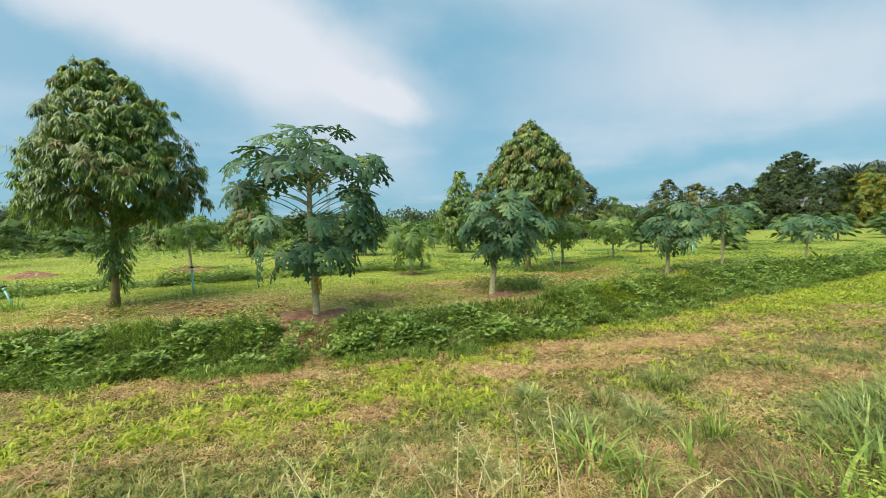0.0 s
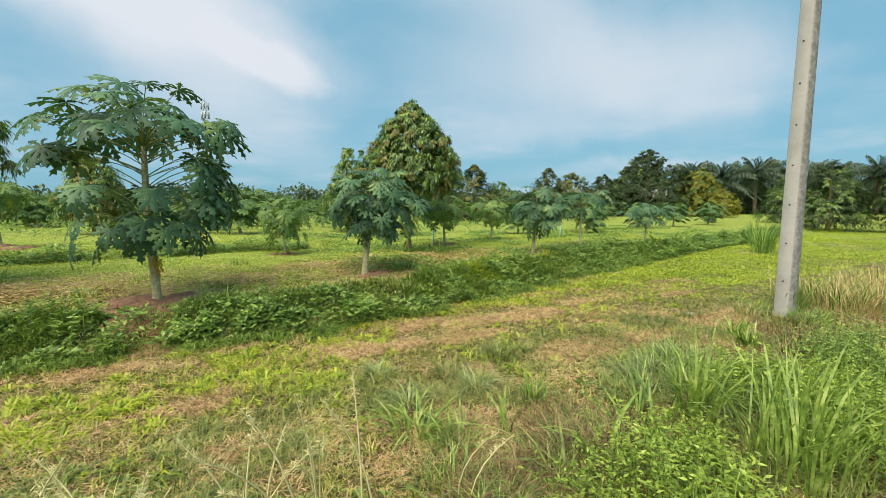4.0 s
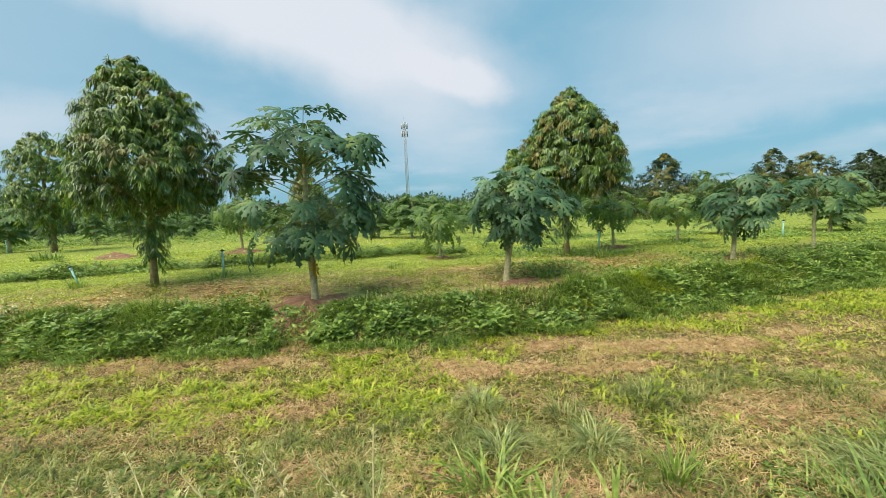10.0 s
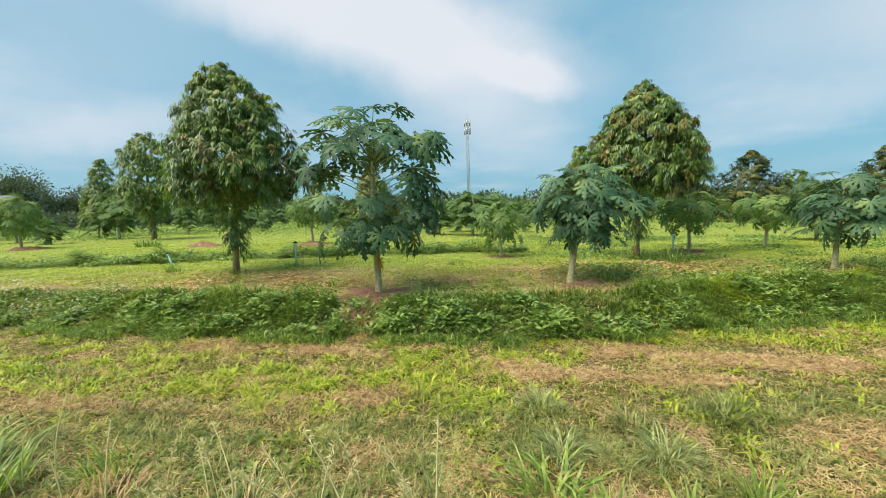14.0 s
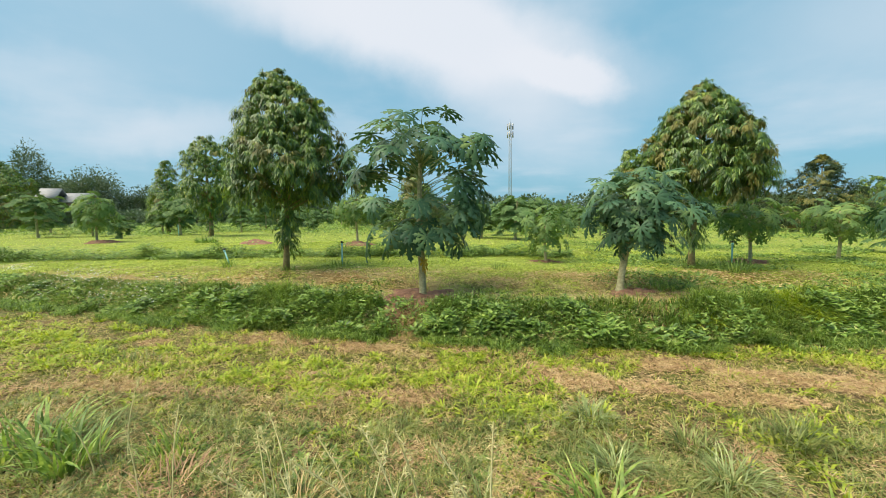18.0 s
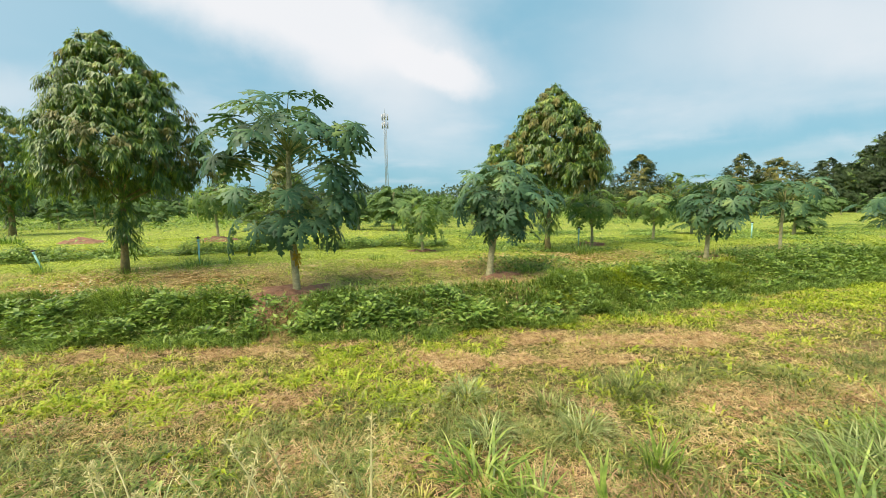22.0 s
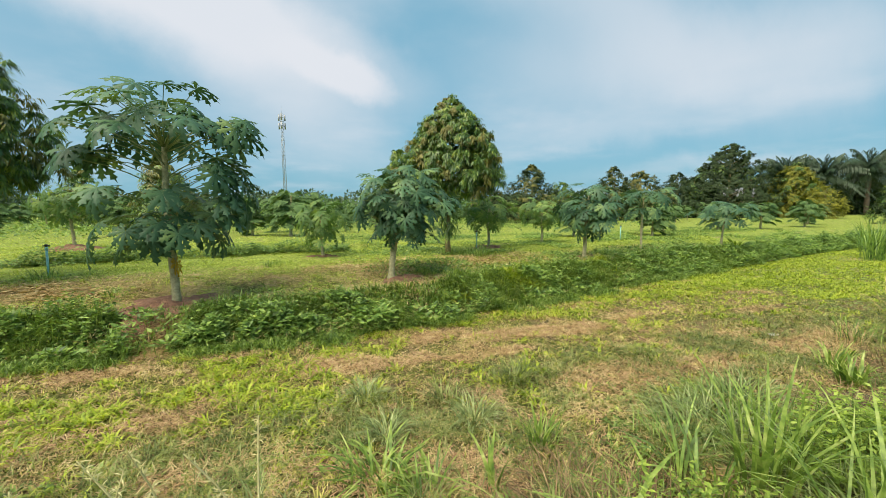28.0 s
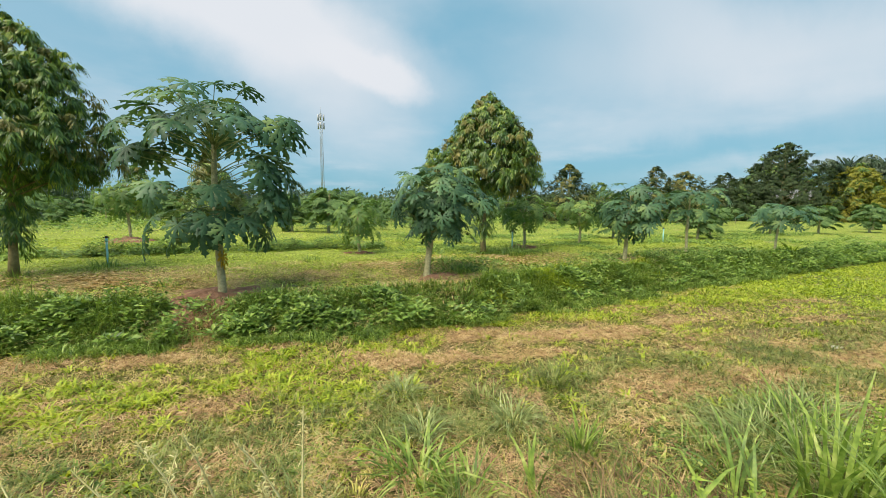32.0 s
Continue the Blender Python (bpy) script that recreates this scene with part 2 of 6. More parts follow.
def straws(P, L, w, tilt):
    """Cut stems that lie on the ground or lean a little: two triangles each."""
    n = len(P)
    L = np.broadcast_to(np.asarray(L, float), (n,))[:, None]
    w = np.broadcast_to(np.asarray(w, float), (n,))[:, None]
    a, t = RNG.uniform(0, 2 * np.pi, n), RNG.uniform(-0.1, 1.0, n) * tilt
    D = np.stack([np.cos(a) * np.cos(t), np.sin(a) * np.cos(t), np.sin(t)], 1)
    S = unit(np.cross(D, np.stack([RNG.normal(0, 0.5, n), RNG.normal(0, 0.5, n), np.ones(n)], 1)))
    V = np.stack([P - S * w / 2, P + S * w / 2, P + D * L + S * w * 0.3, P + D * L - S * w * 0.3], 1)
    F = np.array([(0, 1, 2), (0, 2, 3)])[None] + (np.arange(n) * 4)[:, None, None]
    return V.reshape(-1, 3), F.reshape(-1, 3)


# ------------------------------------------------------------------ lie of the land
def foot(x):
    """Line of the bank's foot beside the track."""
    return np.interp(x, [-80, -20, -8.5, -6.8, -5.3, -3.8, -2.7, 0, 2, 3.2, 5, 7, 9, 12, 16, 19, 30, 60, 200],
                     [10.5, 8.1, 6.7, 6.5, 6.3, 6.05, 5.9, 5.84, 5.9, 6.05, 6.6, 7.2, 7.75, 8.35, 9.2, 9.8, 12.2, 18.5, 49])


def land(x, y):
    x, y = np.asarray(x, float), np.asarray(y, float)
    d = y - foot(x)
    top = np.interp(x, [-20, 6, 12, 20, 40, 60], [0.33, 0.33, 0.32, 0.26, 0.16, 0.1])
    z = top * smooth((d + 0.05) / 0.75) + 0.10 * smooth((d - 0.9) / 2.0) * smooth((40 - x) / 25)
    z = z + 0.17 * smooth((y - 11.2 - 0.16 * x) / 0.6) * smooth((6 - x) / 5.0) * smooth((60 - y) / 40)
    near = smooth((14 - np.abs(x - 2)) / 4) * smooth((14 - np.abs(y - 4)) / 4)
    z = z + near * (0.05 * (vnoise(x, y, 1.3, 3) - 0.5) + 0.025 * (vnoise(x, y, 0.35, 4) - 0.5))
    z = z + 0.12 * (vnoise(x, y, 9, 5) - 0.5) * smooth((np.abs(y - 3) - 4) / 6)
    z = z - 0.06 * np.exp(-((x - 0.1) / 1.1) ** 2 - ((y - 7.0) / 0.9) ** 2)
    z = z + 0.12 * smooth((x - 5.6) / 2.0) * smooth((3.9 - y + 0.25 * (x - 7)) / 1.0) * smooth((40 - x) / 20)
    return z


def at(x, y, dz=0.0):
    return float(land(x, y)) + dz


# ------------------------------------------------------------------ materials
def shader(name):
    mat = bpy.data.materials.new(name)
    mat.use_nodes = True
    nt = mat.node_tree
    return mat, nt, nt.nodes["Principled BSDF"], nt.nodes["Material Output"]


def ramp(nt, fac, stops):
    r = nt.nodes.new("ShaderNodeValToRGB")
    while len(r.color_ramp.elements) < len(stops):
        r.color_ramp.elements.new(0.5)
    for e, (p, c) in zip(r.color_ramp.elements, stops):
        e.position, e.color = p, (*c, 1)
    sock(nt, fac, r.inputs[0])
    return r.outputs[0]


def noise_tex(nt, scale, detail=3, rough=0.5, coord="Object"):
    tc = nt.nodes.new("ShaderNodeTexCoord")
    n = nt.nodes.new("ShaderNodeTexNoise")
    n.inputs["Scale"].default_value, n.inputs["Detail"].default_value, n.inputs["Roughness"].default_value = scale, detail, rough
    sock(nt, tc.outputs[coord], n.inputs["Vector"])
    return n


def mixrgb(nt, fac, a, b, mode="MIX"):
    mx = nt.nodes.new("ShaderNodeMix")
    mx.data_type, mx.blend_type = "RGBA", mode
    for v, i in ((fac, 0), (a, 6), (b, 7)):
        if isinstance(v, (int, float)):
            mx.inputs[i].default_value = v
        elif isinstance(v, tuple):
            mx.inputs[i].default_value = (*v, 1)
        else:
            sock(nt, v, mx.inputs[i])
    return mx.outputs[2]


def bump(nt, bsdf, height, strength=0.3, dist=0.02):
    b = nt.nodes.new("ShaderNodeBump")
    b.inputs["Strength"].default_value, b.inputs["Distance"].default_value = strength, dist
    sock(nt, height, b.inputs["Height"])
    sock(nt, b.outputs[0], bsdf.inputs["Normal"])


def leaf_mat(name, stops, rough=0.5, through_light=0.3, patch=2.0, spec=0.4, glow=1.25, per="island", clump=13.0):
    """Leaf or blade: each piece has its own shade, drifting in patches; light shines through it."""
    mat, nt, bsdf, out = shader(name)
    geo = nt.nodes.new("ShaderNodeNewGeometry")
    nz = noise_tex(nt, patch, 2)
    rnd = geo.outputs["Random Per Island"]
    if per == "object":
        rnd = nt.nodes.new("ShaderNodeObjectInfo").outputs["Random"]
    mm = nt.nodes.new("ShaderNodeMath")
    mm.operation = "MULTIPLY_ADD"
    mm.inputs[1].default_value, mm.inputs[2].default_value = 0.46, -0.61
    sock(nt, rnd, mm.inputs[0])
    mid = noise_tex(nt, clump, 2, 0.6)
    m2 = nt.nodes.new("ShaderNodeMath")
    m2.operation = "MULTIPLY_ADD"
    m2.inputs[1].default_value = 1.3
    sock(nt, mid.outputs["Fac"], m2.inputs[0])
    sock(nt, mm.outputs[0], m2.inputs[2])
    ad = nt.nodes.new("ShaderNodeMath")
    ad.operation = "MULTIPLY_ADD"
    ad.inputs[1].default_value = 0.5
    sock(nt, nz.outputs["Fac"], ad.inputs[0])
    sock(nt, m2.outputs[0], ad.inputs[2])
    col = ramp(nt, ad.outputs[0], stops)
    fine = noise_tex(nt, 60.0, 2)
    col = mixrgb(nt, 0.35, col, ramp(nt, fine.outputs["Fac"], ((0.3, (0.55, 0.55, 0.5)), (0.7, (1.25, 1.25, 1.2)))), "MULTIPLY")
    sock(nt, col, bsdf.inputs["Base Color"])
    bsdf.inputs["Roughness"].default_value = rough
    bsdf.inputs["Specular IOR Level"].default_value = spec
    tr, mx = nt.nodes.new("ShaderNodeBsdfTranslucent"), nt.nodes.new("ShaderNodeMixShader")
    sock(nt, mixrgb(nt, 1.0, col, (glow, glow * 1.05, glow * 0.55), "MULTIPLY"), tr.inputs[0])
    mx.inputs[0].default_value = through_light
    sock(nt, bsdf.outputs[0], mx.inputs[1])
    sock(nt, tr.outputs[0], mx.inputs[2])
    sock(nt, mx.outputs[0], out.inputs[0])
    return mat


def plain_mat(name, c1, c2, rough=0.8, scale=12.0, strength=0.3, metal=0.0, dist=0.01, fine=80.0):
    mat, nt, bsdf, out = shader(name)
    n1, n2 = noise_tex(nt, scale, 5, 0.6), noise_tex(nt, fine, 3)
    col = ramp(nt, n1.outputs["Fac"], ((0.3, c1), (0.7, c2)))
    col = mixrgb(nt, 0.4, col, ramp(nt, n2.outputs["Fac"], ((0.3, (0.6, 0.6, 0.6)), (0.7, (1.2, 1.2, 1.2)))), "MULTIPLY")
    sock(nt, col, bsdf.inputs["Base Color"])
    bsdf.inputs["Roughness"].default_value, bsdf.inputs["Metallic"].default_value = rough, metal
    bump(nt, bsdf, n2.outputs["Fac"], strength, dist)
    return mat


def ground_mat():
    mat, nt, bsdf, out = shader("ground")
    big, mid, fine = noise_tex(nt, 0.35, 4), noise_tex(nt, 2.2, 5, 0.6), noise_tex(nt, 26, 4, 0.65)
    green = ramp(nt, fine.outputs["Fac"], ((0.3, (0.025, 0.03, 0.009)), (0.5, (0.10, 0.115, 0.026)), (0.72, (0.25, 0.26, 0.06))))
    straw = ramp(nt, fine.outputs["Fac"], ((0.3, (0.03, 0.021, 0.011)), (0.5, (0.15, 0.105, 0.052)), (0.75, (0.40, 0.29, 0.16))))
    soil = ramp(nt, fine.outputs["Fac"], ((0.3, (0.10, 0.055, 0.032)), (0.7, (0.29, 0.17, 0.10))))
    # the worn track is dry; the orchard and the field beside it stay green
    tc, sp = nt.nodes.new("ShaderNodeTexCoord"), nt.nodes.new("ShaderNodeSeparateXYZ")
    sock(nt, tc.outputs["Object"], sp.inputs[0])

    def rise(v, lo, hi, most=1.0):
        mr = nt.nodes.new("ShaderNodeMapRange")
        mr.interpolation_type = "SMOOTHSTEP"
        mr.inputs["From Min"].default_value, mr.inputs["From Max"].default_value = lo, hi
        mr.inputs["To Max"].default_value = most
        sock(nt, v, mr.inputs["Value"])
        return mr.outputs["Result"]

    lush = nt.nodes.new("ShaderNodeMath")
    lush.operation = "MAXIMUM"
    sock(nt, rise(sp.outputs[1], 7.2, 9.5), lush.inputs[0])
    sock(nt, rise(sp.outputs[0], 7.0, 10.5, 0.3), lush.inputs[1])
    dry = nt.nodes.new("ShaderNodeMath")
    dry.operation = "MULTIPLY_ADD"
    dry.inputs[1].default_value = -0.13
    sock(nt, lush.outputs[0], dry.inputs[0])
    sock(nt, mid.outputs["Fac"], dry.inputs[2])
    a = ramp(nt, dry.outputs[0], ((0.43, (0, 0, 0)), (0.61, (1, 1, 1))))
    b = ramp(nt, big.outputs["Fac"], ((0.55, (0, 0, 0)), (0.72, (1, 1, 1))))
    turf = ramp(nt, fine.outputs["Fac"], ((0.3, (0.07, 0.095, 0.02)), (0.5, (0.23, 0.29, 0.05)), (0.72, (0.42, 0.47, 0.09))))
    green = mixrgb(nt, lush.outputs[0], green, turf)
    pale = ramp(nt, fine.outputs["Fac"], ((0.3, (0.17, 0.14, 0.06)), (0.5, (0.40, 0.34, 0.15)), (0.75, (0.62, 0.55, 0.30))))
    straw = mixrgb(nt, rise(sp.outputs[1], 6.3, 7.0), straw, pale)
    col = mixrgb(nt, a, green, straw)
    bare = mixrgb(nt, 1.0, mixrgb(nt, 1.0, a, b, "MULTIPLY"), rise(sp.outputs[1], 7.4, 6.4), "MULTIPLY")
    col = mixrgb(nt, bare, col, soil)
    sock(nt, col, bsdf.inputs["Base Color"])
    bsdf.inputs["Roughness"].default_value = 0.95
    bsdf.inputs["Specular IOR Level"].default_value = 0.15
    bump(nt, bsdf, fine.outputs["Fac"], 0.9, 0.04)
    return mat


M_GROUND = ground_mat()
M_TURF = leaf_mat("turf", ((0.0, (0.03, 0.045, 0.010)), (0.3, (0.14, 0.18, 0.025)), (0.6, (0.34, 0.36, 0.06)), (0.95, (0.66, 0.57, 0.20))), 0.6, 0.3, 0.9)
M_LIME = leaf_mat("lime_grass", ((0.0, (0.042, 0.075, 0.01)), (0.3, (0.20, 0.28, 0.024)), (0.6, (0.41, 0.50, 0.040)), (1.0, (0.64, 0.62, 0.11))), 0.5, 0.35, 1.2)
M_BED = leaf_mat("bed_grass", ((0.0, (0.085, 0.12, 0.02)), (0.3, (0.275, 0.365, 0.055)), (0.6, (0.43, 0.505, 0.09)), (1.0, (0.68, 0.66, 0.20))), 0.6, 0.35, 0.8)
M_BLUE = leaf_mat("blue_grass", ((0.0, (0.035, 0.055, 0.015)), (0.3, (0.12, 0.16, 0.04)), (0.65, (0.27, 0.31, 0.09)), (1.0, (0.54, 0.51, 0.22))), 0.5, 0.3, 1.5)
M_HERB = leaf_mat("light_herb", ((0.0, (0.05, 0.085, 0.015)), (0.4, (0.20, 0.30, 0.040)), (0.75, (0.38, 0.48, 0.08)), (1.0, (0.55, 0.66, 0.17))), 0.45, 0.32, 2.0)
M_DEAD = leaf_mat("dead_grass", ((0.0, (0.05, 0.032, 0.018)), (0.4, (0.16, 0.105, 0.055)), (0.75, (0.33, 0.23, 0.12)), (1.0, (0.58, 0.44, 0.24))), 0.8, 0.1, 2.0, 0.2, 1.0)
M_PALE = leaf_mat("pale_wiry_grass", ((0.0, (0.07, 0.10, 0.03)), (0.4, (0.22, 0.28, 0.10)), (0.75, (0.40, 0.45, 0.19)), (1.0, (0.64, 0.65, 0.36))), 0.5, 0.25, 2.5)
M_STRAW = leaf_mat("straw", ((0.0, (0.14, 0.085, 0.04)), (0.3, (0.38, 0.255, 0.115)), (0.6, (0.60, 0.44, 0.21)), (1.0, (0.80, 0.66, 0.37))), 0.7, 0.15, 1.5, 0.25, 1.0)
M_RUST = leaf_mat("rust_straw", ((0.0, (0.17, 0.09, 0.055)), (0.4, (0.43, 0.26, 0.155)), (1.0, (0.70, 0.47, 0.29))), 0.75, 0.12, 1.5, 0.2, 1.0)
M_WEED = leaf_mat("weed", ((0.0, (0.026, 0.055, 0.014)), (0.35, (0.10, 0.185, 0.036)), (0.65, (0.23, 0.355, 0.067)), (1.0, (0.46, 0.55, 0.14))), 0.45, 0.25, 1.3)
M_BANKGRASS = leaf_mat("bank_grass", ((0.0, (0.035, 0.06, 0.016)), (0.4, (0.14, 0.23, 0.05)), (0.7, (0.31, 0.43, 0.095)), (1.0, (0.58, 0.63, 0.19))), 0.45, 0.3, 1.5)
M_TALL = leaf_mat("tall_grass", ((0.0, (0.04, 0.075, 0.014)), (0.35, (0.14, 0.23, 0.04)), (0.65, (0.32, 0.42, 0.09)), (1.0, (0.64, 0.66, 0.26))), 0.42, 0.35, 3.0)
M_PAPAYA = leaf_mat("papaya_leaf", ((0.0, (0.032, 0.078, 0.044)), (0.45, (0.062, 0.135, 0.068)), (0.75, (0.11, 0.20, 0.090)), (1.0, (0.22, 0.31, 0.10))), 0.45, 0.18, 1.5, 0.25, 1.2, "object", 4.0)
M_PAPAYA_YOUNG = leaf_mat("young_papaya_leaf", ((0.0, (0.06, 0.12, 0.04)), (0.45, (0.12, 0.21, 0.06)), (0.75, (0.19, 0.28, 0.08)), (1.0, (0.30, 0.38, 0.09))), 0.5, 0.3, 1.5, 0.25, 1.3, "object", 4.0)
# paler papaya leaf: haze of the distance is mixed into the colour
M_PAPAYA_HAZED = leaf_mat("papaya_leaf_hazed", ((0.0, (0.06, 0.115, 0.048)), (0.5, (0.125, 0.215, 0.078)), (1.0, (0.25, 0.35, 0.13))), 0.6, 0.28, 1.5, 0.18, 1.2)
M_YELLOW = leaf_mat("yellow_leaf", ((0.0, (0.35, 0.22, 0.02)), (1.0, (0.55, 0.36, 0.03))), 0.5, 0.3, 2.0)
M_PETIOLE = plain_mat("petiole", (0.14, 0.19, 0.05), (0.26, 0.31, 0.10), 0.5)
M_PAPTRUNK = plain_mat("papaya_bark", (0.24, 0.23, 0.11), (0.52, 0.48, 0.28), 0.75, 20, 0.5)
M_BARK = plain_mat("durian_bark", (0.12, 0.10, 0.04), (0.30, 0.245, 0.10), 0.9, 14, 0.7)
M_DURIAN = leaf_mat("durian_leaf", ((0.0, (0.044, 0.092, 0.027)), (0.4, (0.085, 0.165, 0.039)), (0.7, (0.19, 0.285, 0.05)), (1.0, (0.46, 0.50, 0.08))), 0.34, 0.28, 1.6, 0.5, 1.4, clump=6.0)
M_BRONZE = leaf_mat("bronze_leaf", ((0.0, (0.08, 0.10, 0.025)), (0.5, (0.16, 0.165, 0.036)), (1.0, (0.36, 0.31, 0.085))), 0.45, 0.25, 1.6, 0.4, 1.4, clump=5.0)
M_GOLD = leaf_mat("golden_leaf", ((0.0, (0.10, 0.12, 0.02)), (0.5, (0.22, 0.23, 0.03)), (1.0, (0.42, 0.38, 0.05))), 0.45, 0.28, 1.2, 0.3, 1.4, clump=5.0)
M_DARKLEAF = leaf_mat("dark_leaf", ((0.0, (0.018, 0.034, 0.012)), (0.4, (0.032, 0.058, 0.018)), (0.7, (0.055, 0.09, 0.026)), (1.0, (0.11, 0.145, 0.04))), 0.5, 0.2, 1.0, 0.3)
# grey-blue cast of these leaves is distance haze put into the colour
M_WOODS_HAZED = leaf_mat("hazed_leaf", ((0.0, (0.05, 0.085, 0.05)), (0.5, (0.095, 0.145, 0.085)), (1.0, (0.16, 0.22, 0.12))), 0.55, 0.2, 0.3)
M_PALM = leaf_mat("palm_leaf", ((0.0, (0.02, 0.045, 0.025)), (0.5, (0.045, 0.08, 0.04)), (1.0, (0.08, 0.12, 0.055))), 0.45, 0.15, 0.4)
M_PALMTRUNK = plain_mat("palm_trunk", (0.05, 0.04, 0.03), (0.16, 0.12, 0.085), 0.9, 6, 0.8)
M_DARKSOIL = plain_mat("dark_soil", (0.045, 0.03, 0.02), (0.13, 0.085, 0.05), 0.95, 9, 0.9, 0, 0.03, 45)
M_SOIL = plain_mat("red_soil", (0.17, 0.085, 0.052), (0.35, 0.19, 0.115), 0.95, 9, 0.9, 0, 0.03, 45)
def concrete_mat():
    """Cast concrete, with dirt, lichen and painted-in shade along one weathered side."""
    mat, nt, bsdf, out = shader("concrete")
    n1, n2, n3 = noise_tex(nt, 3.0, 5, 0.6), noise_tex(nt, 60, 3), noise_tex(nt, 14, 4, 0.7)
    col = ramp(nt, n1.outputs["Fac"], ((0.3, (0.36, 0.34, 0.315)), (0.7, (0.50, 0.475, 0.445))))
    col = mixrgb(nt, 0.25, col, ramp(nt, n2.outputs["Fac"], ((0.3, (0.7, 0.7, 0.7)), (0.7, (1.15, 1.15, 1.15)))), "MULTIPLY")
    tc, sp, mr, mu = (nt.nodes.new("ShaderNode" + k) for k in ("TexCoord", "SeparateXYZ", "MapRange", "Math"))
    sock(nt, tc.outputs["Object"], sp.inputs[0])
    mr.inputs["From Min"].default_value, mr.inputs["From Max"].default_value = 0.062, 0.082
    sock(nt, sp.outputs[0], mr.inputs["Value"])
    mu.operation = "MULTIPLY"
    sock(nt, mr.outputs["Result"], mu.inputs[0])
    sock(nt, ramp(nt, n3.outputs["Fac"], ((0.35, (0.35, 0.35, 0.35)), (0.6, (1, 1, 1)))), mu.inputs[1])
    # the darker tone over the +x side stands in for its shade
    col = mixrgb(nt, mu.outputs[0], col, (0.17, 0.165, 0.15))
    sock(nt, col, bsdf.inputs["Base Color"])
    bsdf.inputs["Roughness"].default_value = 0.88
    bump(nt, bsdf, n2.outputs["Fac"], 0.15, 0.004)
    return mat


M_CONCRETE = concrete_mat()
M_HOLE = plain_mat("dark_hole", (0.015, 0.015, 0.015), (0.03, 0.03, 0.03), 0.9)
M_PIPE = plain_mat("blue_pvc", (0.24, 0.55, 0.54), (0.36, 0.66, 0.64), 0.4, 8, 0.1)
M_BLACK = plain_mat("black_plastic", (0.02, 0.02, 0.02), (0.05, 0.045, 0.04), 0.5)
M_STEEL = plain_mat("galvanised", (0.26, 0.28, 0.30), (0.36, 0.38, 0.40), 0.5, 2, 0.1, 0.4)
M_ROOF = plain_mat("tin_roof", (0.15, 0.155, 0.16), (0.27, 0.275, 0.28), 0.6, 1.5, 0.2)
M_WALL = plain_mat("hut_wall", (0.25, 0.22, 0.18), (0.42, 0.38, 0.33), 0.9, 2)
M_WHITE = plain_mat("white_plastic", (0.7, 0.7, 0.68), (0.8, 0.8, 0.8), 0.5)
M_SEED = leaf_mat("seed_head", ((0.0, (0.58, 0.52, 0.25)), (1.0, (0.84, 0.78, 0.48))), 0.7, 0.3, 2.0, 0.2, 1.0)

# ------------------------------------------------------------------ ground sheet
def axis(lo, hi, step, reach):
    core = np.arange(lo, hi + step, step)
    grow = step * 1.22 ** np.arange(1, 60)
    grow = np.cumsum(grow)
    grow = grow[grow < reach]
    return np.concatenate([lo - grow[::-1], core, hi + grow])


gx, gy = axis(-11, 17, 0.13, 1800), axis(-1.5, 14, 0.13, 1800)
GX, GY = np.meshgrid(gx, gy, indexing="ij")
GV = np.stack([GX, GY, land(GX, GY)], -1).reshape(-1, 3)
ni, nj = len(gx), len(gy)
ia = (np.arange(ni - 1)[:, None] * nj + np.arange(nj - 1)[None]).ravel()
GF = np.stack([ia, ia + nj, ia + nj + 1, ia + 1], 1)
tagged(new("ground", np_mesh("ground", GV, GF, M_GROUND, True)), "mown grassy ground with bare straw and red soil patches", "ground", kind="structure")

# ------------------------------------------------------------------ where grass grows
STRAW_SPOTS = ((-1.45, 5.45, 0.55, 0.28), (3.0, 5.5, 0.35, 0.25), (2.2, 4.9, 0.7, 0.18), (4.3, 5.25, 1.25, 0.22), (5.6, 5.45, 0.5, 0.16),
               (4.1, 3.95, 0.6, 0.28), (0.6, 4.3, 0.35, 0.15), (0.9, 3.6, 0.3, 0.15), (-2.6, 3.85, 0.3, 0.12), (6.4, 4.5, 0.45, 0.13),
               (6.7, 4.0, 0.7, 0.25), (5.2, 3.85, 0.5, 0.2), (-0.15, 5.4, 0.45, 0.2), (1.9, 5.1, 0.4, 0.18), (9.5, 6.0, 1.5, 0.25),
               (3.4, 4.8, 0.6, 0.14), (-2.0, 4.0, 0.45, 0.14), (-2.9, 5.15, 0.25, 0.15), (2.4, 3.0, 0.6, 0.3), (7.6, 5.2, 0.5, 0.16))
LIME_SPOTS = ((1.6, 4.55, 0.55, 0.38), (-0.3, 4.5, 1.1, 0.35), (-2.1, 4.8, 0.7, 0.3), (-3.9, 4.6, 0.9, 0.4), (-2.4, 4.4, 0.4, 0.25),
              (4.4, 6.0, 1.4, 0.22), (10.7, 6.9, 3.5, 0.7), (1.3, 5.25, 0.9, 0.25), (2.6, 5.75, 0.5, 0.15), (6.5, 6.4, 1.5, 0.35), (-6, 5.1, 1.6, 0.6), (-4.4, 4.9, 0.9, 0.35))


def spots(x, y, table):
    v = np.zeros_like(x)
    for cx, cy, rx, ry in table:
        wob = 0.7 + 0.6 * vnoise(x, y, 0.35, 21)
        d = np.sqrt(((x - cx) / rx) ** 2 + ((y - cy) / ry) ** 2) * wob
        v = np.maximum(v, smooth((1.25 - d) / 0.6))
    return v


